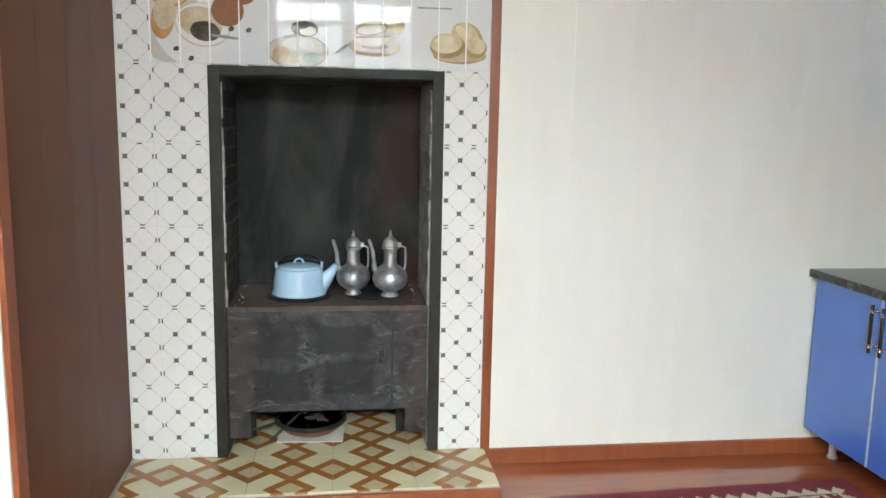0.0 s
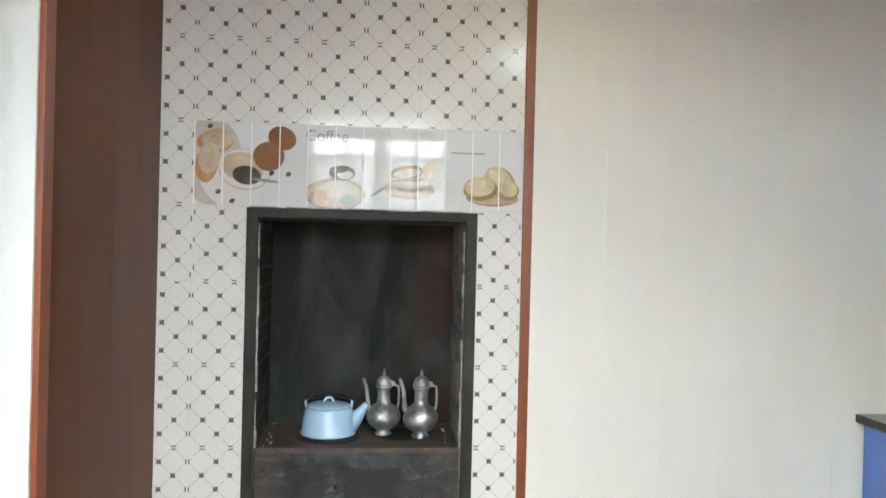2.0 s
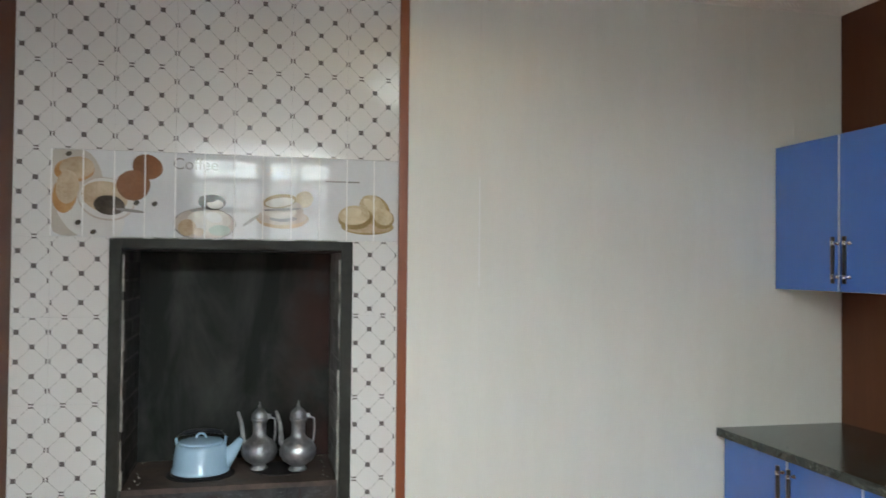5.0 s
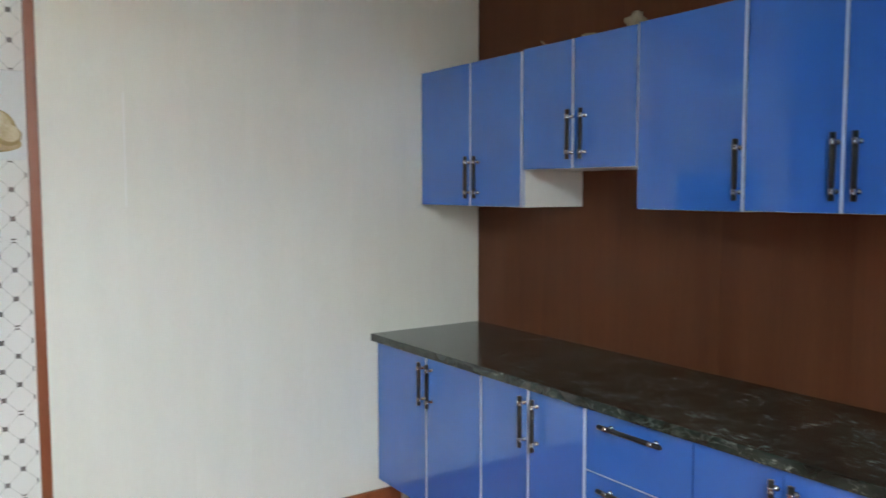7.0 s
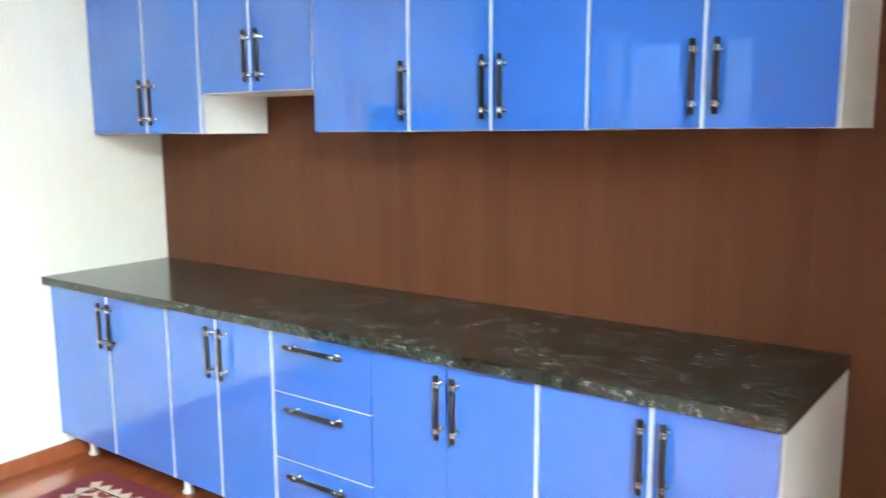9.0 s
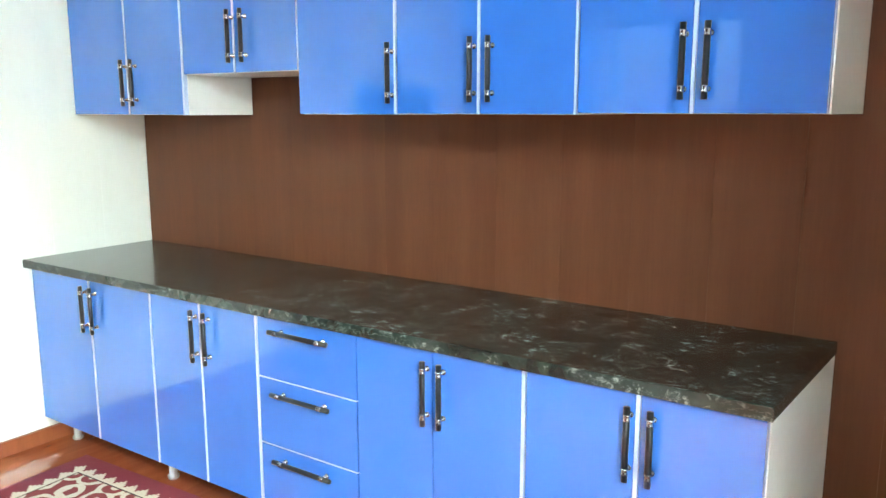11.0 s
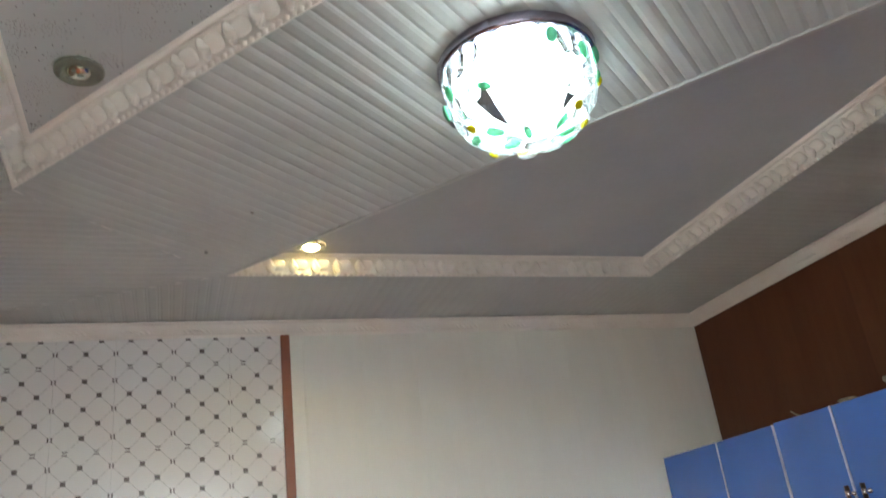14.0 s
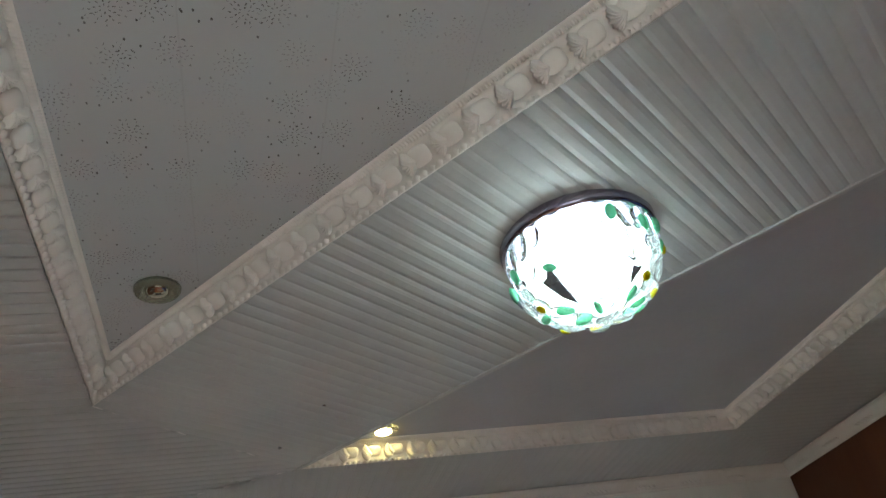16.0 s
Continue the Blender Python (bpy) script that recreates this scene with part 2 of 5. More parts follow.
def speckled():
    """Grey board printed with flower bursts of dark radial flecks and loose larger flecks between."""
    n = Nodes("speckled_board")
    v = n.tree.nodes.new("ShaderNodeTexVoronoi")
    v.voronoi_dimensions = "2D"
    v.inputs["Scale"].default_value, v.inputs["Randomness"].default_value = 10.5, 0.55
    n.put(v.inputs["Vector"], n.at)
    away = n.tree.nodes.new("ShaderNodeVectorMath")
    away.operation = "SUBTRACT"
    n.put(away.inputs[0], n.at)
    n.put(away.inputs[1], v.outputs["Position"])
    sep = n.tree.nodes.new("ShaderNodeSeparateXYZ")
    n.put(sep.inputs[0], away.outputs[0])
    tone = n.tree.nodes.new("ShaderNodeSeparateColor")
    n.put(tone.inputs[0], v.outputs["Color"])
    dx, dy = sep.outputs[0], sep.outputs[1]
    radius = n.op("SQRT", n.op("ADD", n.op("MULTIPLY", dx, dx), n.op("MULTIPLY", dy, dy)))
    wobble = n.op("MULTIPLY", n.op("SUBTRACT", n.noise(n.at, 70.0, 1.0), 0.5), 0.9)
    turn = n.op("ADD", n.op("ARCTAN2", dy, dx), n.op("ADD", wobble, n.op("MULTIPLY", tone.outputs[0], 6.0)))
    flecks = None
    for mid, half, count, narrow in ((0.0075, 0.0019, 6, 0.84), (0.0150, 0.0022, 9, 0.88), (0.0230, 0.0022, 13, 0.90), (0.0320, 0.0017, 12, 0.955)):
        ring = n.op("LESS_THAN", n.op("ABSOLUTE", n.op("SUBTRACT", n.op("ADD", radius, n.op("MULTIPLY", wobble, 0.006)), mid)), half)
        spoke = n.op("GREATER_THAN", n.op("COSINE", n.op("MULTIPLY", turn, count)), narrow)
        here = n.op("MULTIPLY", ring, spoke)
        flecks = here if flecks is None else n.op("MAXIMUM", flecks, here)
    loose = n.tree.nodes.new("ShaderNodeTexVoronoi")
    loose.voronoi_dimensions = "2D"
    loose.inputs["Scale"].default_value = 62.0
    n.put(loose.inputs["Vector"], n.stretch((1.0, 0.62, 1.0), (0, 0, 0.6)))
    pick = n.tree.nodes.new("ShaderNodeSeparateColor")
    n.put(pick.inputs[0], loose.outputs["Color"])
    big = n.op("MULTIPLY", n.op("LESS_THAN", loose.outputs["Distance"], 0.115), n.op("GREATER_THAN", pick.outputs[0], 0.80))
    big = n.op("MULTIPLY", big, n.op("GREATER_THAN", radius, 0.036))
    ink = n.op("MULTIPLY", n.op("MAXIMUM", flecks, big), n.ramp(n.noise(n.at, 3.2, 2.0), 0.36, 0.54, 0.25, 0.95))
    ink = n.op("MULTIPLY", ink, n.ramp(tone.outputs[1], 0.0, 0.5, 0.45, 1.0))
    x, _, _ = n.xyz()
    seam = n.op("LESS_THAN", n.op("ABSOLUTE", n.op("SUBTRACT", n.op("FRACT", n.op("DIVIDE", n.op("ADD", x, 5.0), 0.25)), 0.5)), 0.006)
    base = n.mix(n.noise(n.at, 2.5), (0.450, 0.478, 0.485), (0.510, 0.538, 0.545))
    base = n.mix(n.op("MULTIPLY", seam, 0.14), base, (0.25, 0.25, 0.25))
    return n.done(Base_Color=n.mix(ink, base, (0.055, 0.05, 0.045)), Roughness=0.42)


recess("ceiling_recess_east", (A, B, C), M_RECESS, "plain grey recessed ceiling field")
recess("ceiling_recess_west", (D, E_, F), speckled(), "speckled grey recessed ceiling field")
structure(part("roof_slab", box(XL - 0.4, 0.2, YS - 0.2, 0.5, 2.86, 2.95), M_PLASTER), "slab above the ceiling")

# ---- kitchen units ----


def handle(parent, x, y, z0, z1, lying=False):
    """A black bar on two chrome posts; x is the door's face."""
    out = x - 0.027
    if lying:
        ends = [(out, y - z1 / 2, z0), (out, y + z1 / 2, z0)]
        posts = [(y - z1 * 0.36, z0), (y + z1 * 0.36, z0)]
    else:
        ends = [(out, y, z0), (out, y, z1)]
        posts = [(y, z0 + (z1 - z0) * 0.14), (y, z1 - (z1 - z0) * 0.14)]
    h = part("handle", tube(ends, 0.0082, 10), M_BLACK, parent, "black bar handle", True)
    way = Vector(ends[1]) - Vector(ends[0])
    way.normalize()
    for py, pz in posts:
        p = Vector((out, py, pz))
        bm = tube([(x + 0.001, py, pz), (x - 0.003, py, pz), (x - 0.004, py, pz), (out, py, pz)], [0.0082, 0.0082, 0.0055, 0.0055], 10)
        tube([p - way * 0.008, p - way * 0.005, p - way * 0.003, p + way * 0.003, p + way * 0.005, p + way * 0.008], [0.0098, 0.0098, 0.0088, 0.0088, 0.0098, 0.0098], 10, bm)
        part("post", bm, M_CHROME, h, "chrome post", True)
    return h


def front(parent, x, y0, y1, z0, z1, name="door", strip=0.0):
    """A glossy blue leaf, its face at x; strip: the width of the pale edging on its far side."""
    d = part(name, box(x, x + 0.018, y0 + 0.0015 + strip, y1 - 0.0015, z0 + 0.0015, z1 - 0.0015, 0.0012), M_BLUE, parent)
    if strip:
        part("edging", box(x - 0.0015, x + 0.018, y0 + 0.001, y0 + strip, z0 + 0.002, z1 - 0.002), M_EDGE, d, "pale edging strip")
    return d


def carcass(parent, x0, y0, y1, z0, z1):
    t = 0.016
    bm = box(x0, -0.012, y0 + 0.0005, y0 + t, z0, z1)
    box(x0, -0.012, y1 - t, y1 - 0.0005, z0, z1, bm=bm)
    box(x0, -0.012, y0 + t, y1 - t, z0, z0 + t, bm=bm)
    box(x0, -0.012, y0 + t, y1 - t, z1 - t, z1, bm=bm)
    box(-0.018, -0.012, y0 + t, y1 - t, z0 + t, z1 - t, bm=bm)
    return part("body", bm, M_WHITE, parent, "white laminate carcass")


def wall_unit(y0, y1, z0, z1, split, handles, strips, label):
    u = thing("wall_cabinet", (-0.18, (y0 + y1) / 2, z0), label, "cabinet", "wall cabinets")
    carcass(u, -0.337, y0, y1, z0, z1)
    cuts = [y0] + ([split] if split else []) + [y1]
    for k, (a, b) in enumerate(zip(cuts, cuts[1:])):
        d = front(u, -0.357, a, b, z0, z1, strip=strips[k])
        hy = handles[k]
        if hy:
            handle(d, -0.357, hy, z0 + 0.035, z0 + 0.222)
    return u


wall_unit(-0.775, -0.012, 1.452, 2.09, -0.418, (-0.475, -0.41), (0.0084, 0.0070), "glossy blue two-door wall cabinet beside the pale wall")
wall_unit(-1.392, -0.777, 1.606, 2.095, -1.075, (-1.138, -1.068), (0.0020, 0.0084), "shorter glossy blue two-door wall cabinet for a hood")
wall_unit(-1.818, -1.394, 1.457, 2.10, None, (-1.803,), (0.0084,), "glossy blue single-door wall cabinet")
wall_unit(-2.438, -1.82, 1.459, 2.103, -2.127, (-2.170, -2.108), (0.0070, 0.0084), "glossy blue two-door wall cabinet")
last_unit = wall_unit(-3.066, -2.44, 1.462, 2.106, -2.757, (-2.790, -2.73), (0.0028, 0.0098), "glossy blue two-door wall cabinet with a white end panel")

part("end_panel", prism(((-0.357, -3.0675), (-0.357, -3.0715), (-0.012, -3.094), (-0.012, -3.0675)), 1.462, 2.106, 0.001), M_WHITE, last_unit, "white end panel")

FX = -0.615
worktop = thing("worktop", (-0.32, -1.53, 0.806), "dark green marbled worktop on the blue base units", "worktop")
part("slab", prism(((-0.642, -0.003), (-0.623, -3.050), (-0.003, -3.082), (-0.003, -0.003)), 0.806, 0.84, 0.002), M_STONE, worktop)
part("front_edge", prism(((-0.6455, -0.003), (-0.6265, -3.050), (-0.6232, -3.050), (-0.6422, -0.003)), 0.8055, 0.8395, 0.0015), M_STONE, worktop, "rounded front edge strip")


def base_unit(y0, y1, kind, split, handles, strips, label):
    u = thing("base_cabinet", (-0.3, (y0 + y1) / 2, 0), label, "cabinet", "base cabinets")
    carcass(u, FX + 0.02, y0, y1, 0.115, 0.804)
    if kind == "drawers":
        for z0, z1 in ((0.592, 0.802), (0.357, 0.588), (0.122, 0.353)):
            d = front(u, FX, y0, y1, z0, z1, "drawer")
            part("edging", box(FX - 0.001, FX + 0.017, y0 + 0.002, y1 - 0.002, z0 - 0.003, z0), M_EDGE, d, "pale edging strip")
            handle(d, FX, y0 + 0.225, z1 - 0.042, 0.255, True)
    else:
        cuts = [y0, split, y1]
        for k, (a, b) in enumerate(zip(cuts, cuts[1:])):
            d = front(u, FX, a, b, 0.122, 0.802, strip=strips[k])
            handle(d, FX, handles[k], 0.585, 0.775)
    for fy in ((y0 + 0.07, y1 - 0.07) if y1 > -0.1 else (y0 + 0.07,)):
        for fx in (FX + 0.105, -0.09):
            bm = lathe([(0.021, 0.0), (0.023, 0.004), (0.023, 0.012), (0.016, 0.016), (0.016, 0.115)], (fx, fy, 0), 16)
            part("leg", bm, M_LEG, u, "short chrome leg", True)
    return u


base_unit(-0.842, -0.015, "doors", -0.447, (-0.486, -0.422), (0.0070, 0.0098), "glossy blue two-door base cabinet beside the pale wall")
base_unit(-1.42, -0.844, "doors", -1.13, (-1.176, -1.108), (0.0098, 0.0084), "glossy blue two-door base cabinet")
base_unit(-1.855, -1.422, "drawers", None, None, None, "glossy blue base cabinet with three drawers")
base_unit(-2.438, -1.857, "doors", -2.14, (-2.178, -2.122), (0.0113, 0.0000), "glossy blue two-door base cabinet")
end_unit = base_unit(-3.040, -2.44, "doors", -2.75, (-2.784, -2.726), (0.0014, 0.0113), "glossy blue two-door base cabinet with a white end panel")

part("end_panel", prism(((-0.605, -3.0405), (-0.605, -3.0435), (-0.012, -3.079), (-0.012, -3.0405)), 0.115, 0.804, 0.001), M_WHITE, end_unit, "white end panel")

# ---- ceiling trim ----


def inset(corners, d):
    """The corners of a polygon moved inwards by d."""
    pts = [Vector(c) for c in corners]
    middle = sum(pts, Vector((0, 0))) / len(pts)
    out = []
    for k, p in enumerate(pts):
        lines = []
        for a, b in ((pts[k - 1], p), (p, pts[(k + 1) % len(pts)])):
            way = (b - a).normalized()
            n = Vector((-way.y, way.x))
            if n.dot(middle - a) < 0:
                n = -n
            lines.append((n, n.dot(a) + d))
        (n1, c1), (n2, c2) = lines
        det = n1.x * n2.y - n1.y * n2.x
        out.append(Vector(((c1 * n2.y - c2 * n1.y) / det, (n1.x * c2 - n2.x * c1) / det)))
    return out


def blob(bm, centre, axes, radii, rows=5, cols=8, flute=0.0, square=1.0):
    """A low-cost rounded knob with the given half sizes along three axes."""
    u, v, w = axes
    rings = []
    for i in range(rows):
        t = 0.5 * math.pi * i / rows
        ring = []
        for k in range(cols):
            a = 2 * math.pi * k / cols
            swell = math.cos(t) * (1 + flute * math.cos(6 * a))
            ca = math.copysign(abs(math.cos(a)) ** square, math.cos(a))
            sa = math.copysign(abs(math.sin(a)) ** square, math.sin(a))
            ring.append(bm.verts.new(centre + radii[0] * swell * ca * u + radii[1] * swell * sa * v + radii[2] * math.sin(t) * w))
        rings.append(ring)
    tip = bm.verts.new(centre + radii[2] * w)
    for lo, hi in zip(rings, rings[1:]):
        for k in range(cols):
            bm.faces.new((lo[k], lo[(k + 1) % cols], hi[(k + 1) % cols], hi[k]))
    for k in range(cols):
        bm.faces.new((rings[-1][k], rings[-1][(k + 1) % cols], tip))


MOULD = ((0.004, 0.02), (0.004, -0.003), (0.010, -0.003), (0.012, 0.010), (0.016, 0.024), (0.024, 0.036), (0.038, 0.045), (0.046, 0.047), (0.048, 0.056), (0.064, 0.057), (0.064, 0.066))


def moulding(corners, side):
    """The egg-and-bead moulding along one side of a recess."""
    bm = bmesh.new()
    nxt = (side + 1) % len(corners)
    hidden = (corners, side) == ((A, B, C), 2)
    shape = ((0.003, 0.008), (0.006, 0.012)) + MOULD[4:] if hidden else MOULD
    rows = [[bm.verts.new((*inset(corners, d)[k], TOP + h)) for k in (side, nxt)] for d, h in shape]
    for lo, hi in zip(rows, rows[1:]):
        bm.faces.new((lo[0], lo[1], hi[1], hi[0]))
    a, b = (inset(corners, 0.03)[k] for k in (side, nxt))
    way = (b - a).normalized()
    inner = Vector((-way.y, way.x))
    if inner.dot(sum((Vector(c) for c in corners), Vector((0, 0))) / 3 - a) < 0:
        inner = -inner
    along, out = Vector((*way, 0)), Vector((0.72 * inner.x, 0.72 * inner.y, -0.69))
    across = along.cross(out)
    length, pitch = (b - a).length, 0.0808
    tip = 1 if (corners, side) == ((D, E_, F), 2) else -1
    for k in range(0 if hidden else int(length / pitch)):
        p = a + way * (0.035 + pitch * k)
        c = Vector((*p, TOP + 0.031))
        down = Vector((0.45 * inner.x, 0.45 * inner.y, -0.89))
        # a smooth cushion in its cup, ending in a feathered fan that stands proud
        blob(bm, c - 0.009 * tip * along, (along, across, out), (0.025, 0.0215, 0.0115), 5, 16, 0.0, 0.66)
        for j in range(7):
            ray = (tip * along + (j - 3) * 0.36 * across).normalized()
            blob(bm, c + 0.002 * tip * along + 0.015 * ray, (ray, ray.cross(down).normalized(), down), (0.021, 0.0046, 0.0255), 4, 8)
    for d, h, step, size in ((0.0125, 0.003, 0.0202, (0.0080, 0.0085, 0.0105)), (0.056, 0.057, 0.0078, (0.0027, 0.0085, 0.0075))):
        if hidden and d < 0.02:
            continue
        a, b = (inset(corners, d)[k] for k in (side, nxt))
        for k in range(int((b - a).length / step)):
            p = a + (b - a).normalized() * (step * (k + 0.5))
            blob(bm, Vector((*p, TOP + h)), (along, Vector((*inner, 0)), Vector((0, 0, -1))), size, 2, 6)
    ob = part("trim", bm, M_MOULD, smooth=True)
    if hidden:
        bm = bmesh.new()
        rows = [[bm.verts.new((*inset(corners, d)[k], TOP + h)) for k in (side, nxt)] for d, h in ((-0.012, 0.007), (-0.012, -0.002), (-0.009, -0.004), (0.003, -0.004), (0.005, -0.002), (0.005, 0.012))]
        for lo, hi in zip(rows, rows[1:]):
            bm.faces.new((lo[0], lo[1], hi[1], hi[0]))
        part("edging", bm, M_CEIL, ob, "narrow grey edging strip")
    return structure(ob, "cream egg-and-bead foam moulding round the ceiling recess")


for corners in ((A, B, C), (D, E_, F)):
    for side in range(3):
        moulding(corners, side)

CORNICE = ((0.0, 2.722), (0.007, 2.722), (0.010, 2.730), (0.018, 2.735), (0.030, 2.747), (0.044, 2.764), (0.052, 2.768), (0.060, 2.770), (0.060, 2.7755), (0.0, 2.7755))
ROOM = ((XL, 0), (0, 0), (0, YS), (XL, YS))


def cornice(side):
    bm = bmesh.new()
    nxt = (side + 1) % 4
    rows = [[bm.verts.new((*inset(ROOM, d + 0.001)[k], z)) for k in (side, nxt)] for d, z in CORNICE]
    for lo, hi in zip(rows, rows[1:]):
        bm.faces.new((lo[0], lo[1], hi[1], hi[0]))
    a, b = (inset(ROOM, 0.026)[k] for k in (side, nxt))
    way = (b - a).normalized()
    inner = Vector((way.y, -way.x))
    along, out = Vector((*way, 0)), Vector((0.7 * inner.x, 0.7 * inner.y, -0.71))
    across = along.cross(out)
    # sparse leaf sprays pressed into the cove
    k, length = 0, (b - a).length
    while 0.12 + 0.235 * k < length - 0.1:
        p = a + way * (0.12 + 0.235 * k)
        for s, size in ((-0.045, 0.012), (-0.022, 0.016), (0.0, 0.019), (0.022, 0.016), (0.045, 0.012)):
            blob(bm, Vector((*(p + way * s), 2.7425)), ((along + 0.5 * across).normalized(), across, out), (size, 0.006, 0.006), 3, 7)
        k += 1
    return structure(part("trim", bm, M_MOULD, smooth=False), "white foam cornice with pressed leaf sprays")


for side in range(4):
    cornice(side)

# ---- joinery ----


def casing(name, boxes, label, material=None):
    bm = bmesh.new()
    for b in boxes:
        box(*b, 0.003, bm)
    return structure(part(name, bm, material or M_TRIM), label)


casing("trim", [(-2.080, -2.043, -0.016, 0.006, 0.066, 2.724)], "upright mahogany strip between tiles and pale panels")
casing("baseboard", [(-2.072, -0.001, -0.016, 0.006, 0.0, 0.066)], "low mahogany skirting along the pale wall")
casing("baseboard", [(-0.014, 0.006, YS, -0.017, 0.0, 0.066)], "low mahogany skirting behind the base units")
casing("baseboard", [(XL - 0.006, XL + 0.014, YS, -2.19, 0.0, 0.066), (XL - 0.006, XL + 0.014, -1.05, -0.37, 0.0, 0.066)], "low mahogany skirting along the brown wall")
casing("trim", [(XL - 0.008, XL + 0.02, DY1 - 0.002, DY1 + 0.060, 0.0, DZ + 0.060), (XL - 0.008, XL + 0.02, DY0 - 0.060, DY0 + 0.002, 0.0, DZ + 0.060), (XL - 0.008, XL + 0.02, DY0 + 0.003, DY1 - 0.003, DZ - 0.002, DZ + 0.060)], "mahogany casing round the deep doorway")
bm = box(XL - 0.084, XL + 0.005, DY1 - 0.012, DY1 - 0.001, 0, DZ - 0.001)
box(XL - 0.084, XL + 0.005, DY0 + 0.001, DY0 + 0.012, 0, DZ - 0.001, bm=bm)
box(XL - 0.084, XL + 0.005, DY0 + 0.012, DY1 - 0.012, DZ - 0.012, DZ - 0.001, bm=bm)
structure(part("door_reveal", bm, M_WHITE), "smooth white lining of the deep doorway")

M_GLASS = plain("clear_glass", (0.92, 0.95, 0.95), 0.02, Transmission_Weight=1.0, IOR=1.45)
M_SMOKE = plain("tinted_glass", (0.42, 0.46, 0.50), 0.02, Transmission_Weight=1.0, IOR=1.3)
M_DARKFRAME = surf("dark_door_frame", (0.018, 0.017, 0.018), (0.035, 0.032, 0.032), 5, rough=0.35, bump=0.05)


def glazed(name, plan, along, across, z0, z1, bars, cross, material, label, depth=0.05, width=0.06, glass=None):
    """A glazed frame in a wall; plan: (start, end) along the wall, across: its depth place, bars and cross: inner bars."""
    root = structure(new(name), label)

    def slab(a0, a1, z0_, z1_, d0, d1, edge=0.003):
        return box(a0, a1, d0, d1, z0_, z1_, edge) if along == "x" else box(d0, d1, a0, a1, z0_, z1_, edge)

    a0, a1 = plan
    frame_bm = slab(a0, a0 + width, z0, z1, across, across + depth)
    pieces = [(a1 - width, a1, z0, z1), (a0 + width, a1 - width, z1 - width, z1), (a0 + width, a1 - width, z0, z0 + width)]
    pieces += [(b - w / 2, b + w / 2, z0 + width, z1 - width) for b, w in bars]
    for p in pieces:
        if along == "x":
            box(p[0], p[1], across, across + depth, p[2], p[3], 0.003, frame_bm)
        else:
            box(across, across + depth, p[0], p[1], p[2], p[3], 0.003, frame_bm)
    part("window_frame", frame_bm, material, root)
    edges = [a0 + width] + [e for b, w in bars for e in (b - w / 2, b + w / 2)] + [a1 - width]
    for l, r in zip(edges[::2], edges[1::2]):
        for z, w in cross:
            part("crossbar", slab(l, r, z - w / 2, z + w / 2, across + 0.004, across + depth - 0.004), material, root)
        pane = part("pane", slab(l - 0.005, r + 0.005, z0 + width - 0.005, z1 - width + 0.005, across + depth * 0.42, across + depth * 0.55, 0), glass or M_GLASS, root)
        pane.visible_shadow = False
    return root


glazed("window_1", (WX0, WX1), "x", YS - 0.09, WZ0, WZ1, [(-2.91, 0.035), (-2.60, 0.12), (-2.29, 0.035)], [(2.27, 0.045), (2.02, 0.035)], M_WHITE, "white double-sash window with slim glazing bars")
glazed("door_1", (DY0, DY1), "y", XL - 0.146, 0.0, DZ, [(-1.62, 0.09)], [(0.75, 0.09)], M_DARKFRAME, "dark-framed double door with smoked glass in the white-lined doorway", 0.06, 0.07, M_SMOKE)
structure(part("window_sill", box(WX0 - 0.04, WX1 + 0.04, YS - 0.03, YS + 0.06, WZ0 - 0.03, WZ0, 0.006), M_WHITE), "white window sill")
ground = structure(part("ground", box(-60, 60, -60, 60, -0.25, -0.12), surf("yard_ground", (0.16, 0.14, 0.11), (0.26, 0.23, 0.18), 0.8, rough=0.9, bump=0.3)), "bare pale yard outside the openings")

backdrop = structure(part("backdrop", box(-14, 10, -11.2, -11.0, -0.2, 9.0), plain("overcast_glare", (0.8, 0.8, 0.8), 0.9, Emission_Color=(0.93, 1.0, 1.0, 1.0), Emission_Strength=8.5)), "bright overcast sky outside the window")

# ---- hearth ----
M_SOOT = Nodes("sooted_metal")
_v = M_SOOT.at
_p = M_SOOT.xyz()
_blot = M_SOOT.noise(_v, 5.0, 5.0, 0.6, 0.5)
_fine = M_SOOT.noise(_v, 38.0, 6.0, 0.7)
_rust = M_SOOT.op("MULTIPLY", M_SOOT.ramp(M_SOOT.noise(_v, 2.3, 4.0), 0.5, 0.66), 0.7)
_base = M_SOOT.mix(M_SOOT.ramp(_blot, 0.35, 0.7), (0.008, 0.008, 0.0085), (0.048, 0.047, 0.050))
_base = M_SOOT.mix(_rust, _base, (0.034, 0.014, 0.010))
_base = M_SOOT.mix(M_SOOT.ramp(_fine, 0.58, 0.76, 0.0, 0.75), _base, (0.13, 0.13, 0.135))
M_SOOT.bump(_fine, 0.35, 0.002)
M_SOOT = M_SOOT.done(Base_Color=_base, Roughness=M_SOOT.ramp(_blot, 0.3, 0.7, 0.5, 0.75), Specular_IOR_Level=0.3)
M_FRAME = surf("painted_angle_iron", (0.013, 0.0130, 0.0105), (0.035, 0.0345, 0.028), 9, rough=0.5, rough_to=0.7, bump=0.35, fine=45, spec=0.3)
_b = Nodes("soot_black_back")
_x, _y, _z = _b.xyz()
_smoke = _b.noise(_b.stretch((1, 1, 0.45)), 4.0, 5.0, 0.6, 0.6)
_c = _b.mix(_b.ramp(_smoke, 0.42, 0.72), (0.008, 0.0085, 0.0075), (0.050, 0.052, 0.047))
